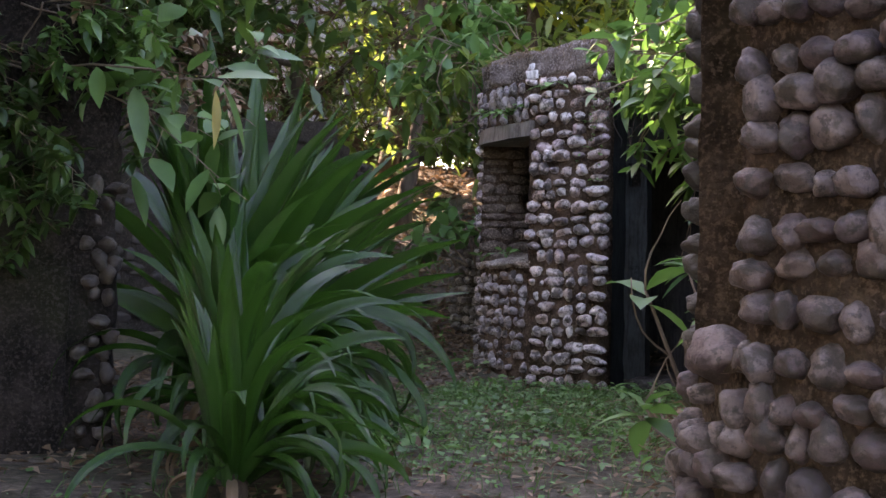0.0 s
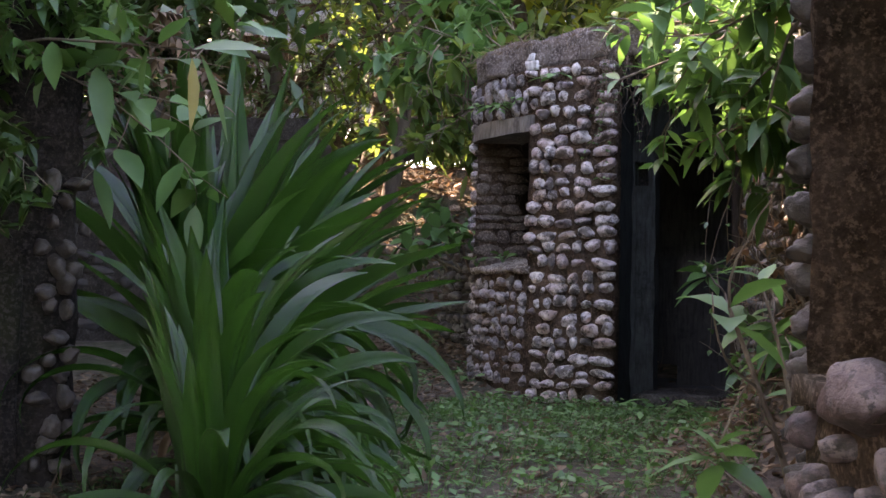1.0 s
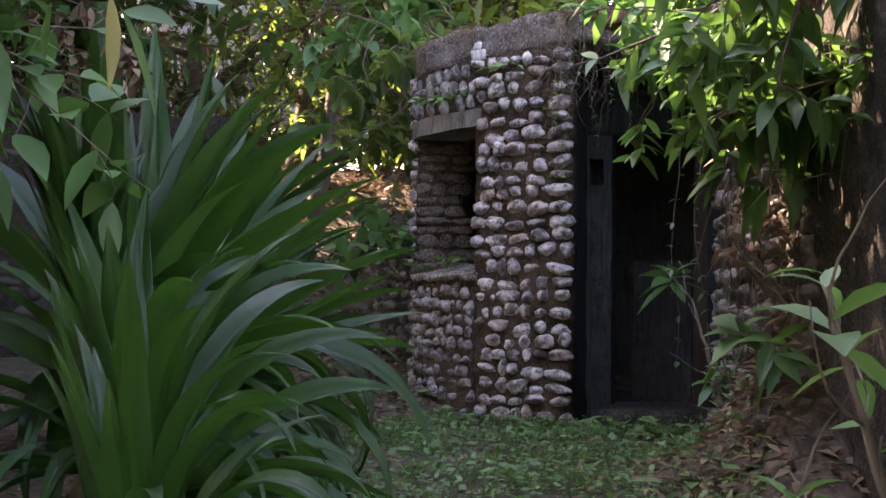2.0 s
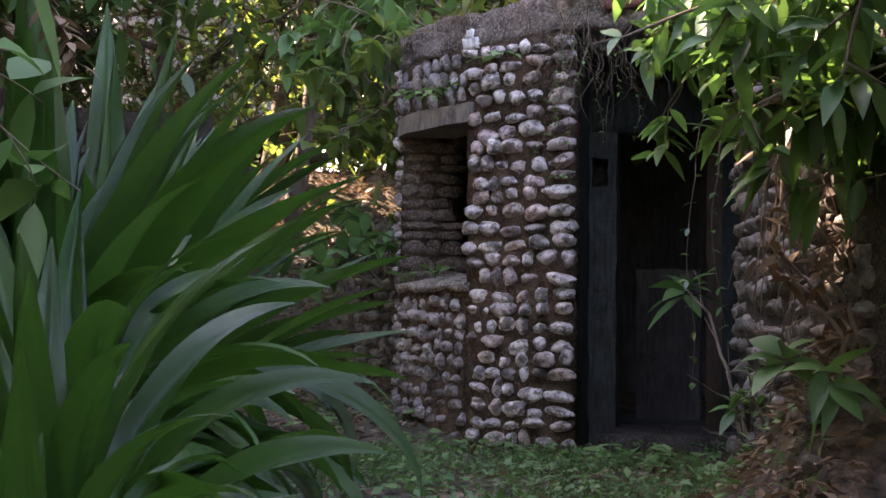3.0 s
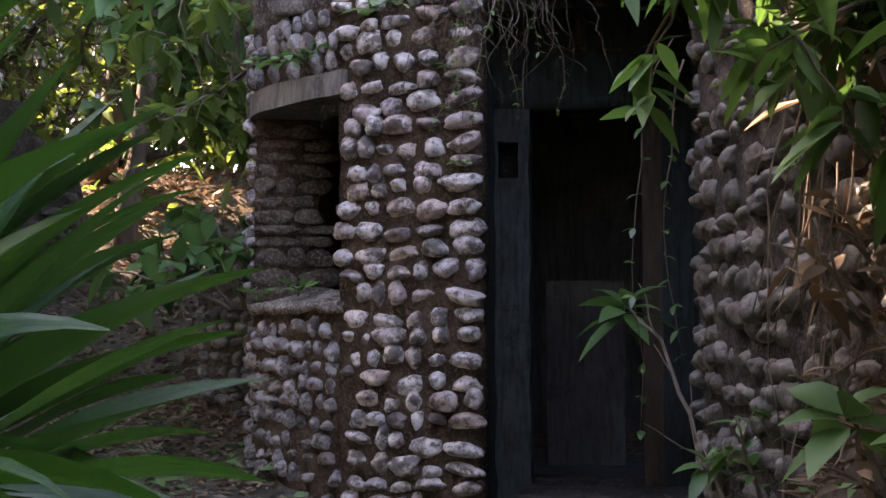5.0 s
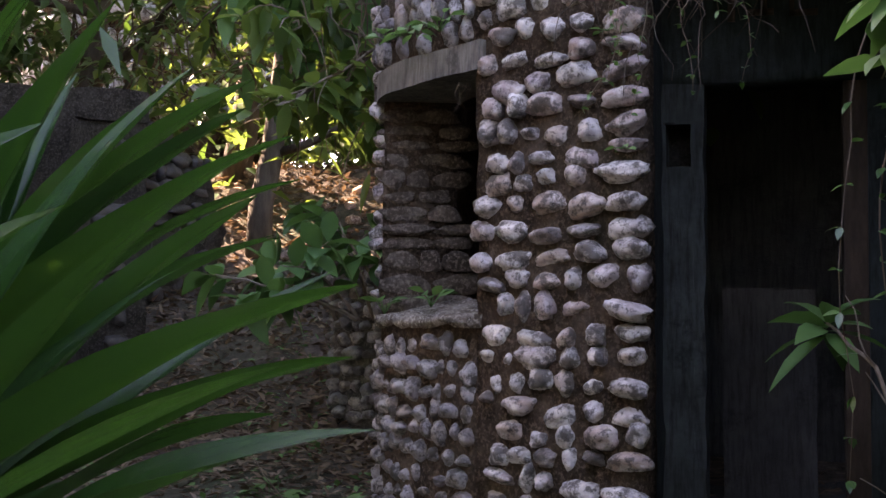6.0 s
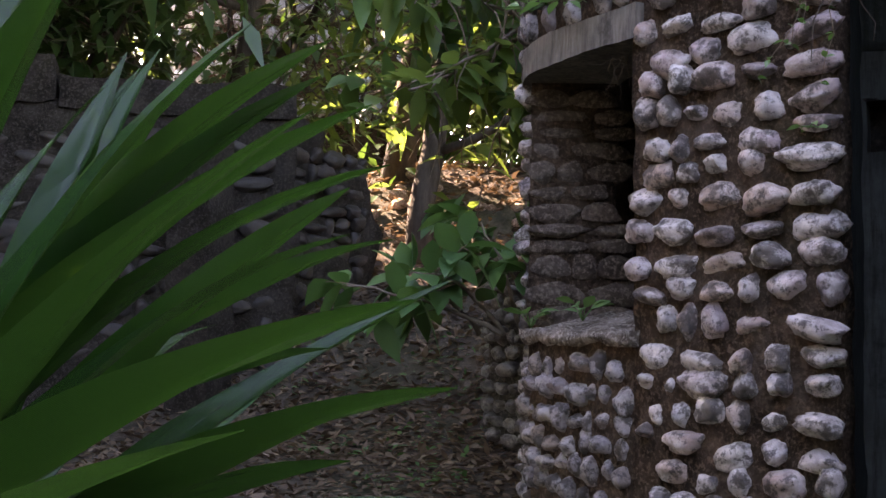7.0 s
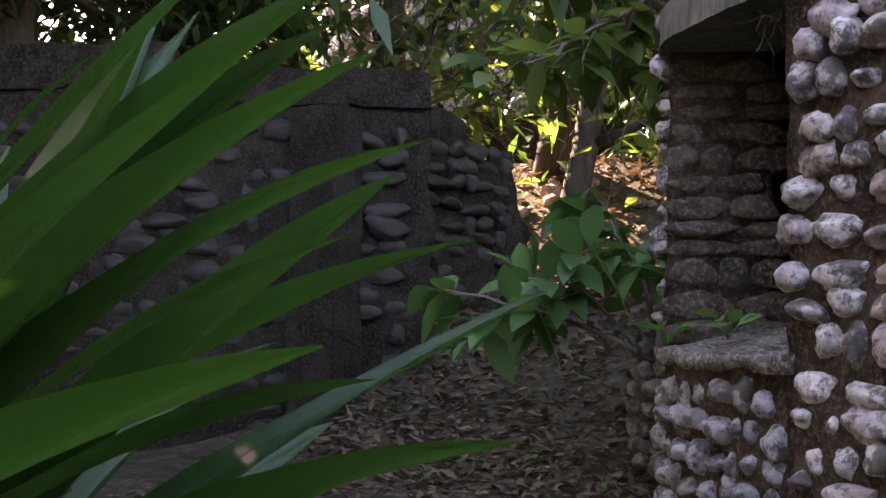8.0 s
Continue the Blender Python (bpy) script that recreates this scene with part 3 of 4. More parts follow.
bm = bmesh.new()
slab(bm, FAR, 0, FAR.length, 0.3, 7.0, 0.5, 0, 0.02, 0.2)
part("mortar_wall", bm, MORTAR, far)

# rocks on the slope, coloured warm and bright to look sunlit
rng = random.Random(12)
for k in range(34):
    x, y = rng.gauss(-2.4, 0.6), rng.gauss(12.0, 0.4)
    r = rng.uniform(0.025, 0.085)
    rock = new("rock", rng.choice(pebble_set(ROCK)))
    rock.matrix_basis = Matrix.Translation((x, y, ground_z(x, y) + r * 0.2)) @ pose(0, 0, 0, rng.uniform(-20, 20), rng.uniform(-20, 20), rng.uniform(0, 360)) @ Matrix.Diagonal((r, r * 0.8, r * 0.6, 1))
    tagged(rock, "brown rock on the slope, coloured bright to look sunlit", "rock", "rocks on the slope")


# ---------- strap-leaved lily ----------


def strap_leaf(base, az, rise, length, width, bend, rng, parent, material, name="leaf", label="", twist=0.0):
    """One long folded leaf that arches over."""
    n, across = 18, 6
    v, f, uv = [], [], []
    p, el = Vector(base), rise
    step = length / n
    hd = Vector((math.cos(az), math.sin(az), 0))
    sd = Vector((-math.sin(az), math.cos(az), 0))
    kink = rng.uniform(0.5, 0.95)
    for i in range(n + 1):
        t = i / n
        d = hd * math.cos(el) + Vector((0, 0, 1)) * math.sin(el)
        up = -hd * math.sin(el) + Vector((0, 0, 1)) * math.cos(el)
        w = width * (0.42 + 0.58 * math.sin(min(t / 0.42, 1) * math.pi / 2)) * (1 - max(0, (t - 0.42) / 0.58) ** 1.9) * 0.5 + 0.002
        tw = twist * t
        sw = sd * math.cos(tw) + up * math.sin(tw)
        uw = up * math.cos(tw) - sd * math.sin(tw)
        for j in range(across + 1):
            a = 2 * j / across - 1
            lift = (0.75 - 0.35 * t) * abs(a) * w + 0.16 * w * math.sin(8 * t + 2.2 * a + 5 * az)
            v.append(p + sw * a * w + uw * lift)
            uv.append((a * 3, t * 2))
        p = p + d * step
        el -= bend * (0.35 + 1.9 * t) / n * (1.6 if t > kink else 1)
        az2 = 0.02 * math.sin(5 * t + az)
        hd, sd = hd * math.cos(az2) + sd * math.sin(az2), sd * math.cos(az2) - hd * math.sin(az2)
    for i in range(n):
        for j in range(across):
            a = i * (across + 1) + j
            f.append((a, a + 1, a + across + 2, a + across + 1))
    me = bpy.data.meshes.new(name)
    me.from_pydata(v, [], f)
    lay = me.uv_layers.new()
    for loop in me.loops:
        lay.data[loop.index].uv = uv[loop.vertex_index]
    return link(name, me, material, parent, label)


def lily(x, y, count, size, seed, label, droop=0.0, skirt=0, sheltered=False, stiff=False):
    rng = random.Random(seed)
    z = ground_z(x, y)
    plant = thing("lily_plant", label, "plant", at=(x, y, z))
    v, f = [], []
    rise0 = min(1.0, (size - 0.4) / 1.0)
    tube(v, f, [(0, 0, -0.05), (0.02, 0, 0.2 * rise0), (0.0, 0.02, 0.42 * rise0)], 0.08 * size, 0.045 * size, 9)
    raw("stem", v, f, BARK, plant, "thick sheathed brown stem")
    for k in range(count):
        q = (k + 0.5) / count
        az = k * 2.399 + rng.gauss(0, 0.25)
        rise = radians(86 - 62 * q**1.1 + rng.gauss(0, 7))
        length = size * rng.uniform(0.85, 1.12) * (1.0 - 0.22 * q)
        b = (0.07 * math.cos(az), 0.07 * math.sin(az), 0.04 + (0.08 + 0.26 * (1 - q)) * rise0)
        bow = rng.uniform(0.25, 0.65) + droop + 1.2 * q * rng.random() ** 2
        back = -(0.92 * math.cos(az) + 0.39 * math.sin(az))
        if sheltered and back > -0.1:
            # leaves towards the wall stand upright, those towards the light lean out
            rise, bow = max(rise, radians(74 + 10 * back)) , 0.2 + 0.15 * rng.random()
        if stiff:
            rise, bow = max(rise, radians(34)), rng.uniform(0.08, 0.45)
        strap_leaf(b, az, rise, length, 0.112 * size * rng.uniform(0.8, 1.15), bow, rng, plant, STRAP, twist=rng.gauss(0, 0.5))
    for k in range(skirt):
        az = rng.gauss(-0.3, 0.9) if sheltered else rng.uniform(0, 6.28)
        strap_leaf((0.06 * math.cos(az), 0.06 * math.sin(az), 0.34 * rise0 + 0.03), az, radians(rng.uniform(5, 55)), size * rng.uniform(0.6, 0.95), 0.06 * size, rng.uniform(1.5, 2.3), rng, plant, STRAP, twist=rng.gauss(0, 0.6))
    for k in range(3):
        az = rng.uniform(0, 6.28)
        strap_leaf((0.06 * math.cos(az), 0.06 * math.sin(az), 0.3 * rise0), az, radians(rng.uniform(-10, 30)), size * 0.36, 0.035, 2.4, rng, plant, DEAD, "dead_leaf", "withered brown hanging leaf")
    return plant


lily(-0.45, 4.1, 36, 1.72, 3, "large dark green lily with long arching strap leaves", stiff=True)
lily(0.2, 2.5, 64, 1.5, 8, "dark green strap-leaved lily with drooping outer leaves", 0.0, 18, True)
lily(0.72, 1.7, 36, 0.95, 14, "low spreading dark green strap-leaved lily", 0.4, 26, True)
lily(0.42, 2.1, 40, 1.05, 10, "low dark green lily with drooping strap leaves", 0.4, 18, True)
lily(1.02, 1.1, 34, 0.85, 15, "low spreading dark green strap-leaved lily", 0.5, 28, True)
lily(1.28, 0.62, 26, 0.7, 16, "low spreading dark green strap-leaved lily", 0.6, 24, True)
tall = lily(-0.85, 5.0, 26, 1.75, 9, "tall dark green lily clump beside the path", stiff=True)
# broad leaves that reach over the path
rng = random.Random(77)
for x, y, z in ((0.56, 4.87, 1.27), (0.16, 5.91, 1.11), (0.48, 4.8, 1.54), (0.65, 4.54, 1.33), (0.46, 4.79, 1.45), (0.2, 5.3, 0.85), (1.0, 3.9, 0.95)):
    bx, by = (-0.75, 4.55) if x < 0.9 else (-0.2, 3.9)
    d = Vector((x - bx, y - by, z - 0.42))
    flat = math.hypot(d.x, d.y)
    strap_leaf((bx + 0.85, by - 5.0, 0.34), math.atan2(d.y, d.x), math.atan2(d.z, flat) + 0.28, d.length * 1.05, 0.17, 0.38, rng, tall, STRAP, twist=rng.uniform(-0.7, -0.2))

# ---------- shrubs, vines, weeds ----------


def shrub(name, base, stems, length, lean, leaf, seed, label, category="shrub", mat=SHRUB, per=26, spread=0.6, pull=0.05, thick=0.012, whorl=False, wild=0.16, first=0.35, broad=(0.27, 0.4)):
    """Woody stems with leaves along their outer part."""
    rng = random.Random(seed)
    top = thing(name, label, category, at=base)
    v, f, lv = [], [], Leaves()
    for k in range(stems):
        d = Vector(lean) + Vector((rng.gauss(0, spread), rng.gauss(0, spread), rng.gauss(0, spread * 0.5)))
        pts = wander((rng.gauss(0, 0.05), rng.gauss(0, 0.05), 0), d, length * rng.uniform(0.6, 1.15), 10, rng, wild, pull)
        tube(v, f, pts, thick, thick * 0.3, 5)
        paths = [pts]
        for i in range(4, 10, 2):
            side = wander(pts[i], (pts[i] - pts[i - 1]).normalized() + Vector((rng.gauss(0, 0.7), rng.gauss(0, 0.7), rng.gauss(0, 0.4))), length * 0.3, 5, rng, 0.2, pull)
            tube(v, f, side, thick * 0.45, thick * 0.2, 4)
            paths.append(side)
        for pts in paths:
            for i in range(per):
                q = rng.uniform(first, 1.0) if not whorl else rng.choice((0.86, 0.97, 1.0)) - rng.uniform(0, 0.03)
                u = q * (len(pts) - 1)
                a = min(int(u), len(pts) - 2)
                p = pts[a].lerp(pts[a + 1], u - a)
                along = (pts[a + 1] - pts[a]).normalized()
                out = along.orthogonal()
                out.rotate(Matrix.Rotation(rng.uniform(0, 6.28), 3, along))
                lv.leaf(p, out + along * rng.uniform(0.2, 0.9), leaf * rng.uniform(0.6, 1.2), leaf * rng.uniform(*broad), rng.uniform(0.05, 0.5), rng.uniform(0.1, 0.4), rng)
    raw("branch", v, f, TWIG, top, "thin brown stems")
    tagged(lv.make("foliage", mat, top), kind="stuff")
    return top


# canopy leaves are left out sunward of these points, to light slope and foliage
SUN_GAPS = ((Vector((-2.65, 12.2, 2.1)), 0.9), (Vector((-2.8, 12.3, 3.5)), 1.1), (Vector((-0.6, 12.0, 3.4)), 0.8))
TO_SUN = Vector((-math.sin(SUN_AZ) * math.cos(SUN_EL), math.cos(SUN_AZ) * math.cos(SUN_EL), math.sin(SUN_EL)))


def tree(base, height, radius, crown, leaves, leaf, seed, label, mat=CROWN, fine=False, limbs=7, low=2):
    """A tapered trunk with limbs, and a crown of loose clumps."""
    rng = random.Random(seed)
    x, y = base
    z = ground_z(x, y)
    top = thing("tree", label, "tree", at=(x, y, z - 0.05))
    v, f, lv = [], [], Leaves()
    trunk = wander((0, 0, 0), (rng.gauss(0, 0.12), rng.gauss(0, 0.12), 1), height * 0.8, 9, rng, 0.09, 0.1)
    tube(v, f, trunk, radius, radius * 0.35, 9)
    tips = []
    for k in range(limbs):
        i = rng.randint(low, 8)
        d = Vector((rng.gauss(0, 1), rng.gauss(0, 1), rng.uniform(0.1, 0.9)))
        limb = wander(trunk[i], d, crown * rng.uniform(0.6, 1.1), 7, rng, 0.2, 0.02)
        tube(v, f, limb, radius * 0.35, radius * 0.08, 6)
        for i in range(2, 8):
            tips.append(limb[i])
            for _ in range(2):
                twig = wander(limb[i], (rng.gauss(0, 1), rng.gauss(0, 1), rng.gauss(0, 0.7)), crown * 0.35, 4, rng, 0.25, -0.05)
                tube(v, f, twig, radius * 0.07, radius * 0.03, 4)
                tips += twig[1:]
    raw("trunk", v, f, BARK, top, "dark rough trunk and limbs")
    for k in range(leaves):
        c = rng.choice(tips)
        p = c + Vector((rng.gauss(0, 1), rng.gauss(0, 1), rng.gauss(0, 0.8))) * crown * 0.09
        ways = [(p + Vector((x, y, z)) - c, r) for c, r in SUN_GAPS]
        if any(w.dot(TO_SUN) > 0.7 and (w - w.dot(TO_SUN) * TO_SUN).length < r for w, r in ways):
            continue
        d = Vector((rng.gauss(0, 1), rng.gauss(0, 1), rng.gauss(-0.25, 0.5)))
        lv.leaf(p, d, leaf * rng.uniform(0.6, 1.25), leaf * rng.uniform(0.28, 0.45), rng.uniform(0, 0.5), 0.25, rng, fine)
    lv.make("crown", mat, top)
    return top


tree((-2.3, 11.5), 4.8, 0.11, 2.2, 1200, 0.24, 21, "broad-leaved tree with a crooked dark trunk", CROWN, True, 9)
tree((0.6, 10.3), 4.4, 0.09, 1.8, 1200, 0.24, 22, "leafy tree behind the tower", CROWN, True, 9)
tree((-2.9, 12.4), 5.0, 0.14, 2.6, 1400, 0.2, 23, "leafy tree on the slope", CROWN, False, 10)
tree((-1.2, 12.4), 10.8, 0.11, 2.7, 4200, 0.26, 33, "tall slender tree behind the low wall", CROWN, False, 11, 6)
tree((-3.9, 11.0), 5.0, 0.13, 2.4, 3000, 0.17, 24, "dark leafy tree by the ruined wall", CROWN_DEEP, False, 10)
tree((0.9, 14.8), 11.5, 0.15, 3.2, 6500, 0.24, 34, "tall dark tree behind the tower", CROWN_DEEP, False, 15, 4)
tree((2.6, 14.0), 11.0, 0.15, 3.2, 6500, 0.24, 35, "tall dark tree behind the tower", CROWN_DEEP, False, 15, 3)
tree((-2.1, 16.2), 9.5, 0.15, 3.1, 7000, 0.24, 36, "tall dark tree up the slope", CROWN_DEEP, False, 15, 4)
tree((2.2, 10.5), 5.5, 0.14, 2.6, 3200, 0.2, 25, "leafy tree above the roof", CROWN, False, 10)
tree((4.6, 7.5), 5.5, 0.14, 2.6, 3200, 0.2, 26, "dark leafy tree beside the wall", CROWN_DEEP, False, 10)
tree((-5.8, 6.4), 5.5, 0.15, 2.6, 3200, 0.18, 27, "dark leafy tree by the path", CROWN_DEEP, False, 10)
for k, (x, y) in enumerate(((-9, 17), (-7.2, 19.5), (0.6, 17.5), (2.6, 18), (6, 15), (-13, 12), (9, 10), (-7.5, 23), (-3.5, 24), (0.5, 23), (4.5, 22), (9, 19))):
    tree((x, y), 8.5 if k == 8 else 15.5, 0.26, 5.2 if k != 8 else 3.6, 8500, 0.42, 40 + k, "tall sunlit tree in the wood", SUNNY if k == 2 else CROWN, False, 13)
tree((-5.0, 10.4), 5.0, 0.13, 2.3, 3800, 0.2, 28, "dark leafy tree behind the ruined wall", CROWN_DEEP, False, 11)
tree((-6.8, 9.0), 5.0, 0.13, 2.3, 3800, 0.2, 29, "dark leafy tree behind the ruined wall", CROWN_DEEP, False, 11)
# Trees out of view, added to cut sky light on the foreground.
for k, (x, y, h, cr, low) in enumerate(((-2.6, 0.2, 4.6, 2.2, 1), (-1.8, -3.2, 6.0, 2.8, 1), (-4.5, 2.5, 6.0, 2.6, 1), (0.2, -2.8, 6.2, 3.0, 6), (7.8, -3.2, 5.5, 2.4, 1), (2.4, -9.0, 6.5, 3.4, 1), (-1.2, -0.8, 5.6, 2.4, 5), (-1.0, -6.5, 6.5, 3.2, 1), (6.5, -6.5, 6.5, 3.2, 1), (-4.5, -7.0, 8.0, 3.6, 1), (10.5, -5.0, 8.0, 3.6, 1), (-7.0, -2.0, 8.0, 3.4, 1), (9.5, 4.0, 8.0, 3.4, 1), (2.5, -12.0, 9.0, 4.0, 1))):
    tree((x, y), h, 0.13, cr, 5600, 0.25, 60 + k, "leafy tree out of view, added to shade the foreground", CROWN_DEEP, False, 15, low)

# Tall trees off to the left, unseen, added to block the sun.
for k, (x, y) in enumerate(((-9.0, 8.8), (-8.6, 4.6), (-8.2, 0.6), (-7.8, -3.6), (-11.5, 6.5), (-11.0, 2.0))):
    tree((x, y), 13.0, 0.24, 4.4, 7500, 0.4, 90 + k, "tall tree out of view, added to block the sun", CROWN_DEEP, False, 15, 3)
# Crowns mostly above the view, added to stop sun reaching path and tower.
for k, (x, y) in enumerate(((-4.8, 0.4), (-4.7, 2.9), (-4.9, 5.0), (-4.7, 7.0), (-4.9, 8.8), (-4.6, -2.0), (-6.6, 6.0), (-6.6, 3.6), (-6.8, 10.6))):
    tree((x, y), 9.5, 0.17, 2.7, 7000, 0.3, 110 + k, "tall tree beside the path, added to block the sun", CROWN_DEEP, False, 17, 4)
# Two unseen crowns added to darken the lilies and the wall end.
tree((-0.9, 0.2), 5.0, 0.12, 1.8, 4200, 0.25, 98, "leafy tree above the view, added to shade the path side", CROWN_DEEP, False, 13, 6)
tree((-1.15, 1.9), 5.2, 0.13, 1.7, 3600, 0.25, 97, "leafy tree above the view, added to shade the wall end", CROWN_DEEP, False, 13, 6)
for k in range(9):
    x, y = -4.8 + 0.62 * k, 14.8 - 0.1 * k + 0.4 * math.sin(2.3 * k)
    shrub("bush", (x, y, ground_z(x, y) - 0.03), 7, 1.25, (0, -0.1, 1.0), 0.17, 170 + k, "leafy green bush up the slope", "bush", per=16, spread=0.5, pull=-0.02, mat=CROWN if k % 3 else SHRUB, broad=(0.38, 0.52))

shrub("shrub", (0.3, 8.3, 2.75), 9, 1.4, (-0.7, -0.35, 0.25), 0.2, 190, "branches with broad pale green leaves above the tower", per=11, spread=0.35, pull=-0.04, first=0.3, mat=WEED, broad=(0.42, 0.58))
# shrubs about the passage
shrub("shrub", (3.15, 3.9, 0.5), 10, 2.0, (-0.05, 0.0, 1.0), 0.17, 51, "tall green shrub hanging over the wall", per=18, spread=0.16, pull=-0.04, first=0.45)
shrub("shrub", (3.0, 3.9, 1.8), 8, 0.9, (-0.8, 0.0, 0.5), 0.15, 52, "light green leafy branches beside the doorway", per=13, spread=0.2, pull=-0.06, first=0.5, mat=WEED)
shrub("shrub", (3.2, 3.2, 1.5), 8, 1.0, (-0.2, -0.1, 0.8), 0.2, 56, "dense dark shrub above the bank", per=22, spread=0.35, pull=-0.1)
shrub("shrub", (2.72, 3.8, 0.7), 9, 0.8, (-0.1, 0.0, 1.0), 0.11, 67, "bare upright stems with few dead leaves", per=4, spread=0.25, pull=0.0, mat=DEAD)

shrub("shrub", (3.05, 2.7, 2.15), 7, 1.0, (-1.0, -0.1, 0.05), 0.15, 151, "dark green branches hanging over the path", per=12, spread=0.28, pull=-0.05, first=0.3, mat=WEED, broad=(0.34, 0.46))
shrub("shrub", (2.85, 3.6, 2.1), 7, 1.15, (-0.9, 0.1, 0.0), 0.16, 152, "light green leafy branches over the passage", per=13, spread=0.22, pull=-0.06, first=0.35, mat=WEED)
shrub("shrub", (3.0, 4.4, 2.35), 6, 1.0, (-0.85, 0.2, 0.1), 0.15, 153, "leafy branches reaching over the doorway", per=14, spread=0.25, pull=-0.05, first=0.3, mat=WEED)


def sapling(path, leaves, leaf, seed, label):
    """A bent stem with a whorl of broad leaves at its tip and a few side shoots."""
    rng = random.Random(seed)
    top = thing("sapling", label, "sapling", at=path[0])
    o = Vector(path[0])
    pts = [Vector(p) - o for p in path]
    fine = [pts[i].lerp(pts[i + 1], k / 4) + Vector((rng.gauss(0, 0.006), 0, rng.gauss(0, 0.006))) for i in range(len(pts) - 1) for k in range(4)] + [pts[-1]]
    v, f = [], []
    tube(v, f, fine, 0.012, 0.005, 6)
    raw("stem", v, f, TWIG, top, "pale bent woody stem")
    for k in range(4):
        v, f = [], []
        tube(v, f, wander(fine[2 + 2 * k], (rng.gauss(-0.3, 0.6), rng.gauss(0, 0.6), rng.uniform(0.2, 0.9)), 0.28, 5, rng, 0.2), 0.005, 0.002, 4)
        raw("twig", v, f, TWIG, top)
    for k in range(leaves):
        lv = Leaves()
        az, lift = k * 2.4, 0.9 - 1.5 * k / leaves
        d = Vector((math.cos(az), 0.8 * math.sin(az), lift))
        lv.leaf(pts[-1] - Vector((0, 0, 0.05 * k / leaves)), d, leaf * rng.uniform(0.8, 1.15), leaf * rng.uniform(0.38, 0.5), 0.35, 0.25, rng)
        lv.make("leaf", WEED, top)
    return top


sapling([(2.30, 5.55, 0.10), (2.22, 5.75, 0.45), (2.10, 6.0, 0.85), (1.95, 6.25, 1.0)], 13, 0.22, 53, "young sapling with a whorl of broad leaves")
sapling([(2.36, 5.35, 0.12), (2.30, 5.45, 0.3), (2.24, 5.5, 0.42)], 8, 0.15, 55, "small sapling with pointed leaves by the wall")
sapling([(2.60, 3.75, 0.45), (2.52, 3.75, 0.62), (2.46, 3.72, 0.72)], 10, 0.2, 56, "sapling with large blue-green leaves on the bank")
shrub("shrub", (2.95, 3.8, 1.7), 4, 0.6, (-0.5, 0.0, 0.1), 0.16, 68, "twigs with hanging dead brown leaves", per=3, spread=0.3, pull=-0.1, mat=DEAD, broad=(0.35, 0.5))
sapling([(2.95, 0.55, 0.05), (2.86, 0.42, 0.45), (2.74, 0.3, 0.8)], 4, 0.18, 154, "young plant with long pale leaves by the cobbled tower")
sapling([(2.92, 0.75, 0.05), (2.8, 0.68, 0.3), (2.68, 0.62, 0.45)], 7, 0.16, 155, "young plant with bright green leaves by the cobbled tower")
shrub("shrub", (2.44, 5.05, 0.2), 2, 0.45, (-0.15, 0.0, 0.8), 0.1, 57, "small leafy shrub at the foot of the wall", per=7, spread=0.3, pull=0.0)
shrub("shrub", (2.62, 3.7, 0.5), 2, 0.5, (-0.25, -0.2, 0.7), 0.2, 54, "blue-green broad-leaved shrub on the bank", mat=WEED, per=3, spread=0.4, pull=-0.03, whorl=True)
shrub("climber", (-0.12, 7.5, 1.0), 5, 0.7, (-0.3, -0.25, 0.6), 0.19, 55, "leafy climber against the tower wall", "climber", per=7, spread=0.13, pull=-0.03, mat=WEED, broad=(0.42, 0.58))
shrub("climber", (-0.1, 8.0, 2.4), 6, 1.0, (-0.4, -0.3, 0.15), 0.16, 58, "leafy branches hanging beside the tower", "climber", per=10, spread=0.4, pull=-0.12, mat=CROWN, broad=(0.42, 0.58))
shrub("shrub", (2.92, 0.8, 0.1), 2, 0.85, (0.02, 0.0, 1.0), 0.15, 59, "green weed shrub beside the cobbled tower", per=3, spread=0.1, pull=0.03, mat=WEED, first=0.5, wild=0.07)
shrub("climber", (-0.35, 1.45, 1.75), 3, 1.15, (1.0, 0.15, 0.0), 0.2, 60, "thin branch with broad leaves from the wall", "climber", per=4, spread=0.12, pull=-0.03, thick=0.006, mat=WEED, wild=0.1, broad=(0.42, 0.58))
shrub("climber", (-0.3, 1.42, 1.2), 3, 0.45, (0.5, -0.2, 0.1), 0.15, 61, "drooping leaves on the dark wall", "climber", per=5, spread=0.3, pull=-0.08, thick=0.006, broad=(0.42, 0.58))
for k, p in enumerate(((-0.15, 1.5, 2.0), (-0.6, 1.25, 1.8), (0.0, 1.65, 2.4), (-0.4, 1.36, 1.5))):
    shrub("climber", p, 9, 0.8, (0.35, -0.2, 0.1), 0.08, 162 + k, "tangle of small vines over the dark wall", "climber", per=20, spread=0.5, pull=-0.14, thick=0.005, mat=CROWN_DEEP if k % 2 else SHRUB, broad=(0.42, 0.58))
shrub("climber", (-0.4, 2.2, 1.9), 8, 0.9, (0.4, 0.2, 0.1), 0.07, 63, "dry brown vine tangle on the wall top", "climber", per=24, spread=0.5, pull=-0.1, thick=0.006, mat=DEAD, broad=(0.42, 0.58))

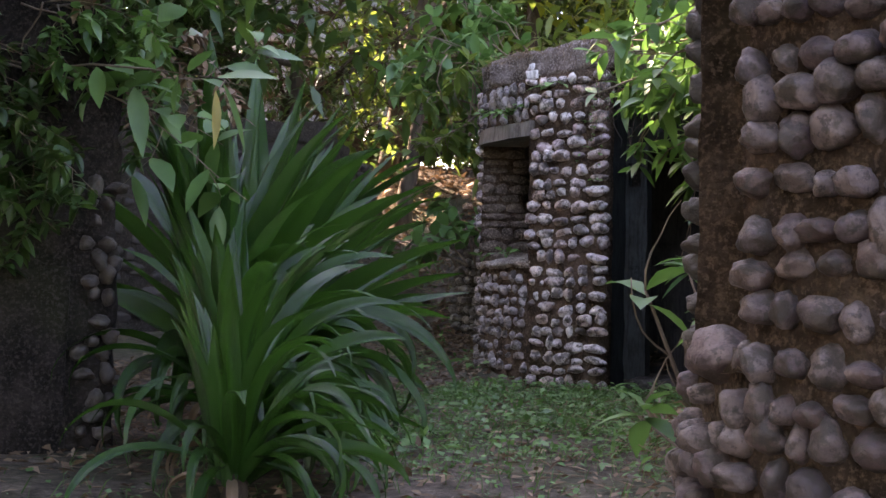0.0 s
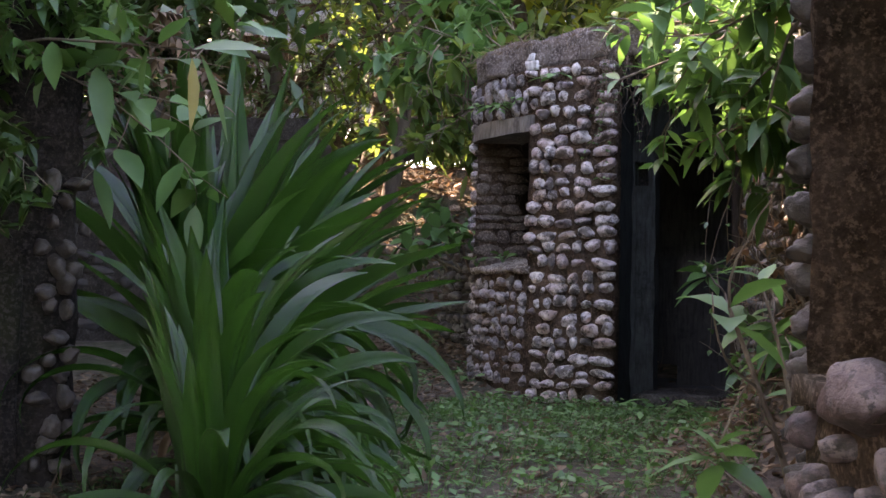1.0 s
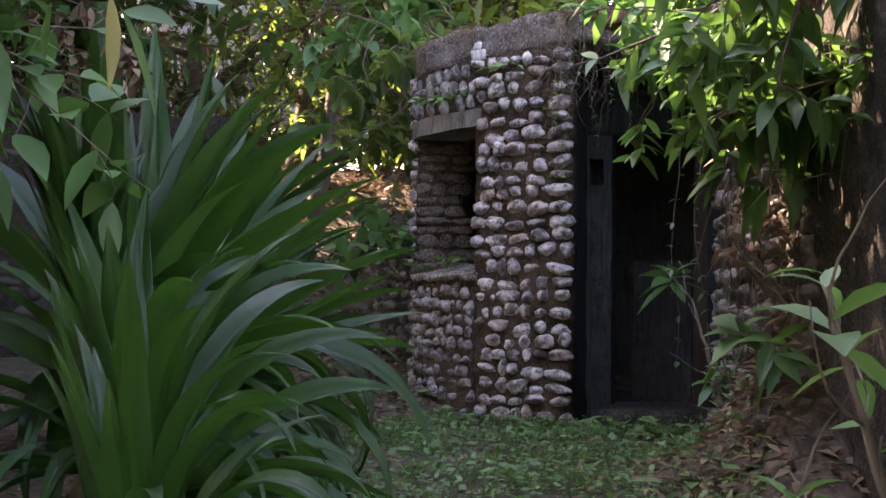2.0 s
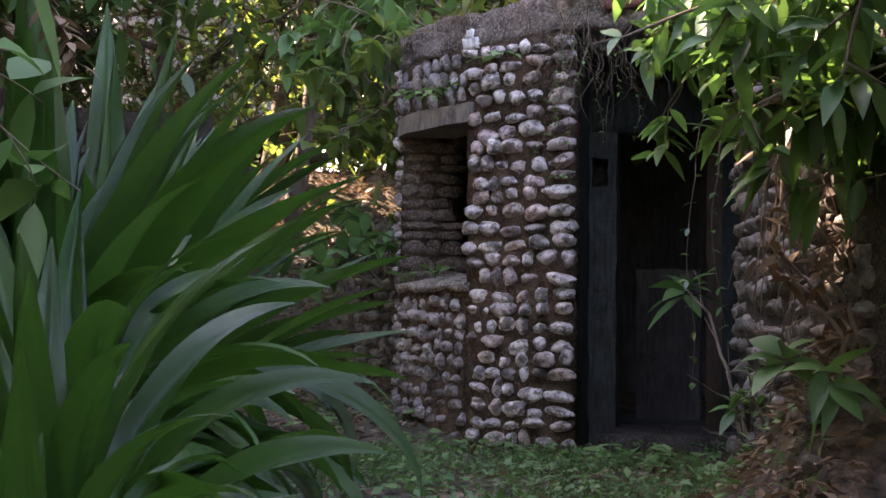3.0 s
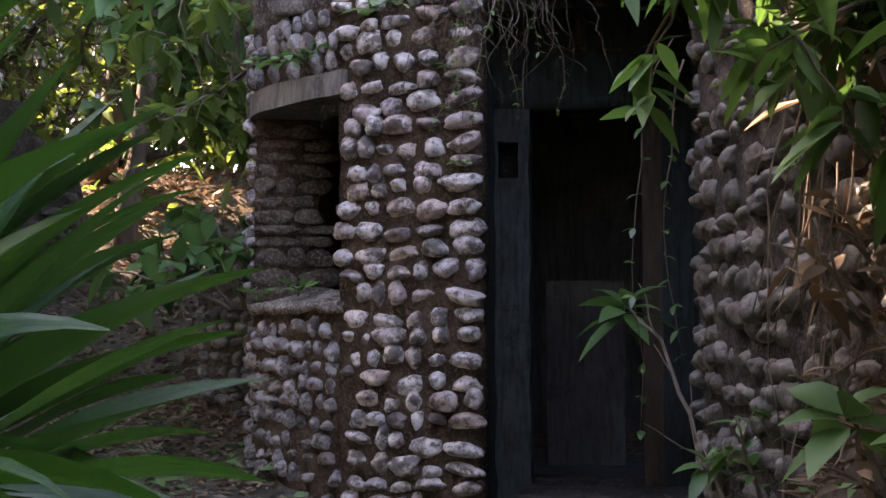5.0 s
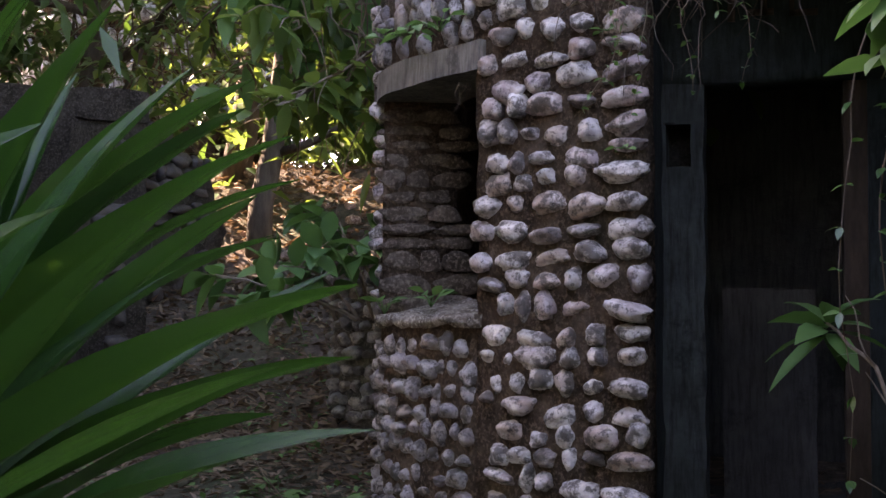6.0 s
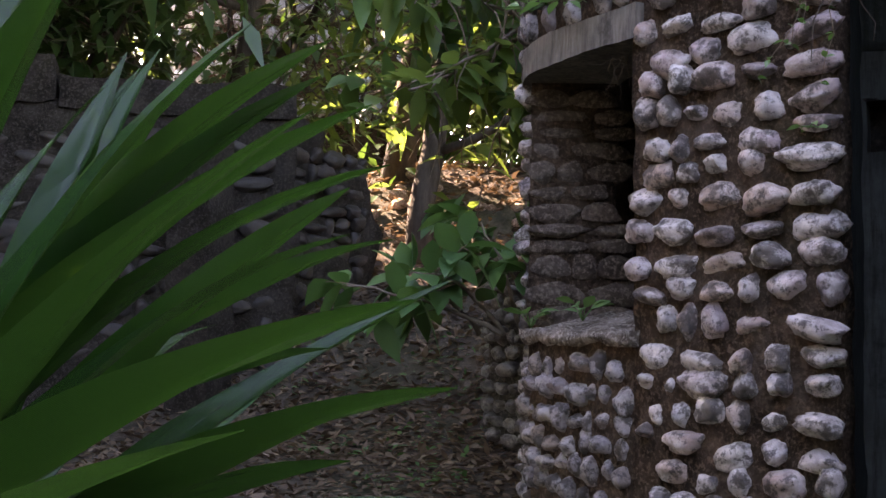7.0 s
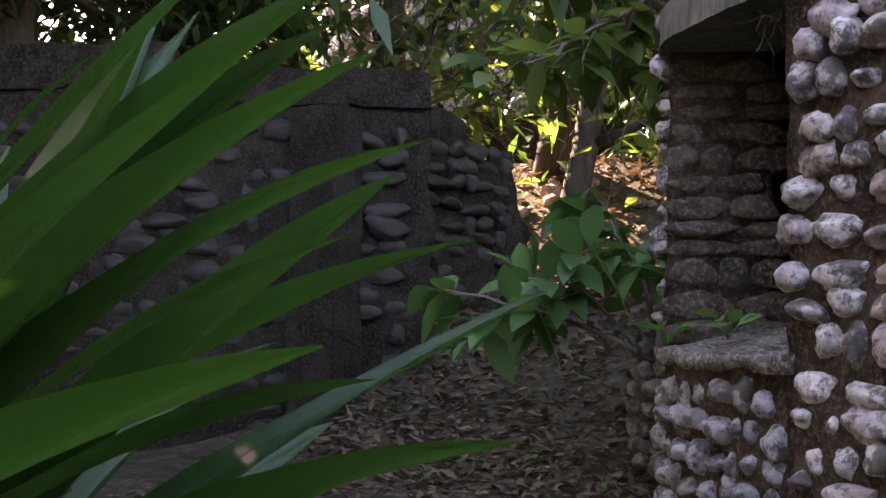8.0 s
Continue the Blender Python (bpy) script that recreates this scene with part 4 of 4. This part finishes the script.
def twig(path, leaves, label):
    """A thin side branch with single broad leaves."""
    rng = random.Random(201)
    top = thing("branch", label, "branch", at=path[0])
    o = Vector(path[0])
    v, f = [], []
    tube(v, f, [Vector(p) - o for p in path], 0.006, 0.002, 5)
    raw("stem", v, f, TWIG, top, "thin brown stem")
    for p, d, size, mat, said in leaves:
        lv = Leaves()
        lv.leaf(Vector(p) - o, d, size, size * 0.44, 0.12, 0.2, rng)
        lv.make("leaf", mat, top, said)


twig([(-0.25, 1.5, 1.72), (0.3, 1.2, 1.68), (0.75, 0.95, 1.6), (1.2, 0.62, 1.5), (1.45, 0.2, 1.42), (1.54, 0.0, 1.36)], (
    ((1.53, 0.0, 1.36), (0.05, -0.1, -1.0), 0.16, YELLOW, "yellowing leaf"),
    ((1.22, 0.6, 1.49), (0.35, 0.15, -1.0), 0.24, WEED, ""),
    ((1.2, 0.6, 1.5), (1.0, 0.2, 0.1), 0.22, WEED, ""),
    ((1.0, 0.75, 1.55), (0.7, -0.2, 0.5), 0.16, WEED, ""),
    ((0.9, 0.85, 1.56), (0.2, -0.4, -0.6), 0.18, WEED, ""),
    ((0.75, 0.95, 1.6), (-0.3, -0.6, 0.2), 0.17, WEED, ""),
    ((0.4, 1.15, 1.66), (0.9, -0.5, -0.15), 0.22, WEED, ""),
    ((0.35, 1.15, 1.66), (0.3, -0.3, -0.8), 0.18, WEED, ""),
), "thin branch with a few broad leaves, one yellowing")

# ---------- small growth on the masonry ----------


def weed(p, leaves, leaf, seed, label="small broad-leaved green weed", lift=0.7, mat=WEED, group="weeds on the ground"):
    """A rosette of a few stalked leaves."""
    rng = random.Random(seed)
    top = thing("weed", label, "weed", group, at=p)
    for k in range(leaves):
        lv = Leaves()
        az = k * 2.4 + rng.gauss(0, 0.3)
        d = Vector((math.cos(az), math.sin(az), lift * rng.uniform(0.5, 1.4)))
        s = wander((0, 0, 0), d, leaf * rng.uniform(0.5, 1.0), 3, rng, 0.1, -0.05)
        tube(lv.v, lv.f, s, 0.003, 0.0015, 4)
        lv.leaf(s[-1], (d.x, d.y, d.z * 0.3), leaf * rng.uniform(0.75, 1.15), leaf * rng.uniform(0.42, 0.58), rng.uniform(0.1, 0.4), 0.2, rng)
        lv.make("leaf", mat, top)
    return top


for k, (x, y, n, s) in enumerate(((0.10, 6.95, 9, 0.15), (0.72, 6.22, 8, 0.13), (0.98, 6.02, 6, 0.09), (1.72, 5.85, 8, 0.19), (2.02, 5.6, 7, 0.18), (1.28, 5.9, 6, 0.08), (1.5, 4.9, 6, 0.09),
                                  (0.35, 6.5, 6, 0.1), (-0.35, 6.6, 7, 0.13), (-0.2, 5.9, 6, 0.1), (2.3, 3.3, 6, 0.14), (0.9, 4.4, 5, 0.08), (1.9, 3.6, 6, 0.1), (-0.5, 7.2, 7, 0.14))):
    weed((x, y, ground_z(x, y)), n, s, 70 + k)
def on_wall(curve, s, out, z):
    p, t, n = curve.at(s)
    return p + n * out + Vector((0, 0, z))
WALLWEED = "pale green weed rooted in the wall"
weed(on_wall(TOWER, W1 - 0.06, 0.0, 1.03), 9, 0.085, 90, WALLWEED, 1.4, group="weeds in the wall")
weed(on_wall(TOWER, W1 - 0.40, -0.1, 1.06), 7, 0.09, 91, WALLWEED, 1.7, group="weeds in the wall")
for k, (ds, z) in enumerate(((0.14, 2.17), (0.33, 2.24), (0.55, 2.2))):
    weed(on_wall(TOWER, W0 + ds, 0.08, z), 11, 0.085, 192 + k, WALLWEED, -0.7 if k % 2 else 1.0, group="weeds in the wall")
weed(on_wall(TOWER, TOWER.near(0.93, 6.37), 0.05, 2.38), 9, 0.13, 95, WALLWEED, -0.2, group="weeds in the wall")
weed(on_wall(TOWER, 0.04, 0.04, 1.62), 7, 0.04, 96, WALLWEED, 0.1, group="weeds in the wall")
weed(on_wall(TOWER, 0.10, 0.04, 2.05), 7, 0.05, 97, WALLWEED, 0.1, group="weeds in the wall")

# plants along the overhang
for k in range(5):
    weed((1.35 + 0.2 * k, 6.15 - 0.03 * k, 2.66), 8, 0.12, 120 + k, "green weed on the roof edge", 0.3, group="weeds on the roof")

# dry grass on the tower and walls
rng = random.Random(31)
lv = Leaves()
for k in range(3600):
    s = rng.uniform(-0.1, TOWER.length)
    mound = noise.noise(Vector((s * 2.6, 4.0, 0)))
    if mound < rng.uniform(-0.5, 0.25):
        continue
    p = on_wall(TOWER, s, rng.uniform(-0.3, 0.02), 2.63 + max(0, mound) * rng.uniform(0, 0.22))
    _, t, n = TOWER.at(s)
    d = n * rng.gauss(0.2, 0.6) + t * rng.gauss(0, 0.9) + Vector((0, 0, rng.uniform(-0.1, 0.6)))
    lv.blade(p, d, rng.uniform(0.06, 0.24), 0.004, rng.uniform(0.1, 0.8))
for k in range(500):
    s = rng.uniform(0, BRIDGE.length)
    _, t, n = BRIDGE.at(s)
    lv.blade(on_wall(BRIDGE, s, rng.uniform(-0.3, 0.03), 2.65), n * rng.gauss(0.5, 0.5) + t * rng.gauss(0, 0.8) + Vector((0, 0, rng.uniform(-0.2, 0.5))), rng.uniform(0.08, 0.3), 0.005, rng.uniform(0.3, 1.0))
tagged(lv.make("dry_grass", STRAW), "dry straw and roots matted on the tower top", "dry grass", kind="stuff")

# hanging roots and vines


def vines(name, starts, length, seed, label, mat, leaf=0.0, pull=-0.25, r=0.004, wild=0.2):
    rng = random.Random(seed)
    top = thing(name, label, "vine", at=starts[0])
    lv = Leaves()
    o = Vector(starts[0])
    for p in starts:
        v, f = [], []
        pts = wander(Vector(p) - o, (rng.gauss(0, 0.5), rng.gauss(0, 0.5), -0.8), length * rng.uniform(0.5, 1.1), 12, rng, wild, pull)
        tube(v, f, pts, r * rng.uniform(0.6, 1.3), r * 0.4, 4)
        raw("strand", v, f, mat, top)
        if leaf:
            for q in pts[2:]:
                for _ in range(2):
                    lv.leaf(q, (rng.gauss(0, 1), rng.gauss(0, 1), rng.gauss(0, 0.5)), leaf * rng.uniform(0.6, 1.2), leaf * 0.6, 0.3, 0.2, rng)
    if leaf:
        tagged(lv.make("foliage", SHRUB, top), kind="stuff")
    return top


rng = random.Random(33)
vines("root", [(1.16 + rng.uniform(0, 0.25), 6.15 + rng.uniform(0, 0.3), 2.45 + rng.uniform(-0.05, 0.1)) for _ in range(38)], 0.62, 34, "tangled dry roots hanging at the tower corner", ROOT, 0, -0.15, 0.003, 0.4)
vines("root", [(rng.uniform(1.25, 1.75), 6.12 + rng.uniform(-0.05, 0.12), 2.44 + rng.uniform(0, 0.12)) for _ in range(30)], 0.75, 134, "dark roots trailing over the top of the doorway", BARK, 0, -0.2, 0.004, 0.35)
vines("vine", [(rng.uniform(1.28, 1.6), 6.05 + rng.uniform(-0.03, 0.1), 2.5) for _ in range(7)], 0.8, 135, "thin leafy vine trailing from the overhang", ROOT, 0.03, -0.35, 0.003, 0.25)
vines("vine", [(2.16, 6.0, 2.1), (2.2, 5.95, 2.0)], 1.75, 35, "thin vine hanging beside the doorway", ROOT, 0.05, -0.5, 0.005, 0.12)
vines("vine", [(-0.05 - rng.uniform(0, 0.5), 7.6 + rng.uniform(-0.3, 0.5), 2.5 + rng.uniform(-0.3, 0.4)) for _ in range(14)], 1.0, 36, "bare brown vines hanging beside the tower", ROOT, 0.0, -0.2, 0.005, 0.25)
vines("vine", [on_wall(TOWER, W0 + 0.09 + rng.uniform(0, 0.1), -0.05, 1.97) for _ in range(8)], 0.22, 37, "dusty cobweb threads under the lintel", ROOT, 0, -0.1, 0.0012, 0.5)
vines("vine", [(2.42 + rng.uniform(0, 0.3), 4.6 + rng.uniform(-0.7, 0.4), 1.4 + rng.uniform(-0.2, 0.5)) for _ in range(26)], 1.0, 38, "dead hanging stems on the mossy wall", TWIG, 0.0, -0.3, 0.006, 0.18)

rng = random.Random(39)
for k in range(14):
    x, y, r = rng.gauss(2.55, 0.12), rng.uniform(3.4, 4.9), rng.uniform(0.03, 0.075)
    stone = new("loose_stone", rng.choice(pebble_set(COBBLE_MOSS)))
    stone.matrix_basis = Matrix.Translation((x, y, ground_z(x, y) + r * 0.3)) @ pose(0, 0, 0, rng.uniform(-20, 20), rng.uniform(-20, 20), rng.uniform(0, 360)) @ Matrix.Diagonal((r, r * 0.8, r * 0.65, 1))
    tagged(stone, "loose grey stone half buried in the bank", "stone", "stones on the bank")

# ---------- litter, grass and twigs on the ground ----------
rng = random.Random(41)
lv = Leaves()
for k in range(9000):
    x, y = rng.uniform(-3.0, 3.4), rng.uniform(0.5, 11.0)
    if 1.2 < x < 2.3 and y > 6.6 and rng.random() < 0.7:
        continue
    p = Vector((x, y, ground_z(x, y) + rng.uniform(0.002, 0.02)))
    lv.leaf(p, (rng.gauss(0, 1), rng.gauss(0, 1), rng.gauss(0, 0.18)), rng.uniform(0.03, 0.10), rng.uniform(0.015, 0.04), rng.uniform(-0.15, 0.15), rng.uniform(0.1, 0.8), rng, False)
for k in range(7000):
    x, y = rng.uniform(-2.8, 0.2), rng.uniform(5.6, 9.6)
    lv.leaf((x, y, ground_z(x, y) + rng.uniform(0.0, 0.025)), (rng.gauss(0, 1), rng.gauss(0, 1), rng.gauss(0, 0.2)), rng.uniform(0.03, 0.09), rng.uniform(0.012, 0.035), rng.uniform(-0.1, 0.1), rng.uniform(0.1, 0.8), rng, False)
for k in range(9000):
    x, y = rng.uniform(-3.2, 0.3), rng.uniform(8.6, 13.4)
    lv.leaf((x, y, ground_z(x, y) + rng.uniform(0.0, 0.03)), (rng.gauss(0, 1), rng.gauss(0, 1), rng.gauss(0, 0.3)), rng.uniform(0.04, 0.12), rng.uniform(0.018, 0.05), rng.uniform(-0.1, 0.1), rng.uniform(0.1, 0.8), rng, False)
for k in range(1300):
    x, y = rng.gauss(2.62, 0.25), rng.gauss(4.1, 0.7)
    lv.leaf((x, y, ground_z(x, y) + rng.uniform(0.0, 0.04)), (rng.gauss(0, 1), rng.gauss(0, 1), rng.gauss(0, 0.4)), rng.uniform(0.05, 0.12), rng.uniform(0.02, 0.045), 0.1, 0.6, rng, False)
tagged(lv.make("leaf_litter", DEAD), "brown dead leaves scattered over the soil", "leaf litter", kind="stuff")
lv, gl = Leaves(), Leaves()
for k in range(20000):
    x, y = rng.uniform(0.2, 2.6), 6.2 - abs(rng.gauss(0, 2.6))
    if y < -1 or noise.noise(Vector((x * 1.6, y * 1.6, 9))) < rng.uniform(-0.5, 0.35):
        continue
    p = (x, y, ground_z(x, y) - 0.005)
    if rng.random() < 0.55:
        lv.blade(p, (rng.gauss(0, 0.5), rng.gauss(0, 0.5), 1), rng.uniform(0.05, 0.18), 0.005, rng.uniform(0.1, 0.6))
    else:
        gl.leaf(Vector(p) + Vector((0, 0, rng.uniform(0.01, 0.07))), (rng.gauss(0, 1), rng.gauss(0, 1), rng.uniform(0, 0.5)), rng.uniform(0.02, 0.05), rng.uniform(0.012, 0.028), 0.1, 0.2, rng, False)
for k in range(2200):
    x, y = rng.uniform(-2.5, 0.0), rng.uniform(6.0, 10.5)
    if noise.noise(Vector((x * 1.3, y * 1.3, 4))) > 0.05:
        gl.leaf((x, y, ground_z(x, y) + rng.uniform(0.01, 0.08)), (rng.gauss(0, 1), rng.gauss(0, 1), rng.uniform(0, 0.5)), rng.uniform(0.03, 0.07), rng.uniform(0.015, 0.035), 0.1, 0.2, rng, False)
for k in range(3400):
    x, y = rng.uniform(0.3, 2.5), rng.uniform(1.6, 6.1)
    if noise.noise(Vector((x * 2.1, y * 2.1, 5))) > rng.uniform(-0.35, 0.3):
        d = (rng.gauss(0, 1), rng.gauss(0, 1), rng.uniform(0.1, 0.8))
        gl.leaf((x, y, ground_z(x, y) + rng.uniform(0.02, 0.11)), d, rng.uniform(0.035, 0.075), rng.uniform(0.018, 0.04), 0.15, 0.2, rng, False)
tagged(lv.make("grass", GRASS), "short green grass on the path", "grass", kind="stuff")
tagged(gl.make("ground_cover", WEED), "tiny green leaves covering the soil", "ground cover", kind="stuff")
v, f = [], []
for k in range(150):
    x, y = (rng.gauss(2.0, 0.35), rng.gauss(5.5, 0.5)) if k < 90 else (rng.uniform(-2.0, 2.4), rng.uniform(1.5, 9.5))
    pts = wander((x, y, ground_z(x, y) + 0.01), (rng.gauss(0, 1), rng.gauss(0, 1), rng.uniform(0, 0.35)), rng.uniform(0.15, 0.55), 6, rng, 0.3, -0.07)
    pts = [Vector((q.x, q.y, max(q.z, ground_z(q.x, q.y) + 0.004))) for q in pts]
    tube(v, f, pts, rng.uniform(0.002, 0.005), 0.0015, 4)
tagged(raw("dead_twigs", v, f, ROOT), "dry pale twigs lying by the doorway", "twigs", kind="stuff")

# ---------- stones set in the walls ----------
cobbles(TOWER, -0.04, W0 - 0.01, 0.06, 2.46, tower, COBBLE, seed=4, proud=0.028, pitch=0.096, wide=(0.09, 0.175), fill=0.93, gap=(0.018, 0.05), quoin=0.17)
cobbles(TOWER, W0 - 0.01, TOWER.near(-0.02, 7.6), 0.06, 0.98, tower, COBBLE_WORN, seed=24, proud=0.026, pitch=0.088, wide=(0.05, 0.115), fill=0.82, gap=(0.016, 0.045))
cobbles(TOWER, W0 - 0.01, W1 + 0.04, 2.125, 2.46, tower, COBBLE_WORN, seed=25, proud=0.026, pitch=0.1, wide=(0.055, 0.1), fill=0.84, gap=(0.012, 0.035), upright=[(W0, W1, 2.1, 2.5)])
cobbles(TOWER, W1 + 0.03, TOWER.near(-0.02, 7.6), 1.0, 2.46, tower, COBBLE, seed=26, proud=0.026, pitch=0.09, wide=(0.06, 0.11), fill=0.9, gap=(0.01, 0.03))
cobbles(RIGHT, RIGHT.near(2.78, 3.6), RIGHT.length - 0.15, 0.1, 2.25, right, COBBLE_MOSS, seed=5, fill=0.72, pitch=0.105, proud=0.024)
cobbles(NEAR, N1 + 0.01, NEAR.near(2.96, 0.3), 0.0, 1.9, near, COBBLE_SHADE, pitch=0.08, wide=(0.05, 0.09), seed=16)
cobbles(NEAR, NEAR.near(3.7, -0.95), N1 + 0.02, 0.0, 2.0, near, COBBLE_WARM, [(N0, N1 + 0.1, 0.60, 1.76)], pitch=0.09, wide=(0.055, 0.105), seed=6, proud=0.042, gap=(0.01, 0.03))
cobbles(LEFT, LEFT.near(0.06, 1.77), sp - 0.03, 0.0, 1.3, left, COBBLE_SHADE, pitch=0.085, wide=(0.06, 0.1), seed=7)
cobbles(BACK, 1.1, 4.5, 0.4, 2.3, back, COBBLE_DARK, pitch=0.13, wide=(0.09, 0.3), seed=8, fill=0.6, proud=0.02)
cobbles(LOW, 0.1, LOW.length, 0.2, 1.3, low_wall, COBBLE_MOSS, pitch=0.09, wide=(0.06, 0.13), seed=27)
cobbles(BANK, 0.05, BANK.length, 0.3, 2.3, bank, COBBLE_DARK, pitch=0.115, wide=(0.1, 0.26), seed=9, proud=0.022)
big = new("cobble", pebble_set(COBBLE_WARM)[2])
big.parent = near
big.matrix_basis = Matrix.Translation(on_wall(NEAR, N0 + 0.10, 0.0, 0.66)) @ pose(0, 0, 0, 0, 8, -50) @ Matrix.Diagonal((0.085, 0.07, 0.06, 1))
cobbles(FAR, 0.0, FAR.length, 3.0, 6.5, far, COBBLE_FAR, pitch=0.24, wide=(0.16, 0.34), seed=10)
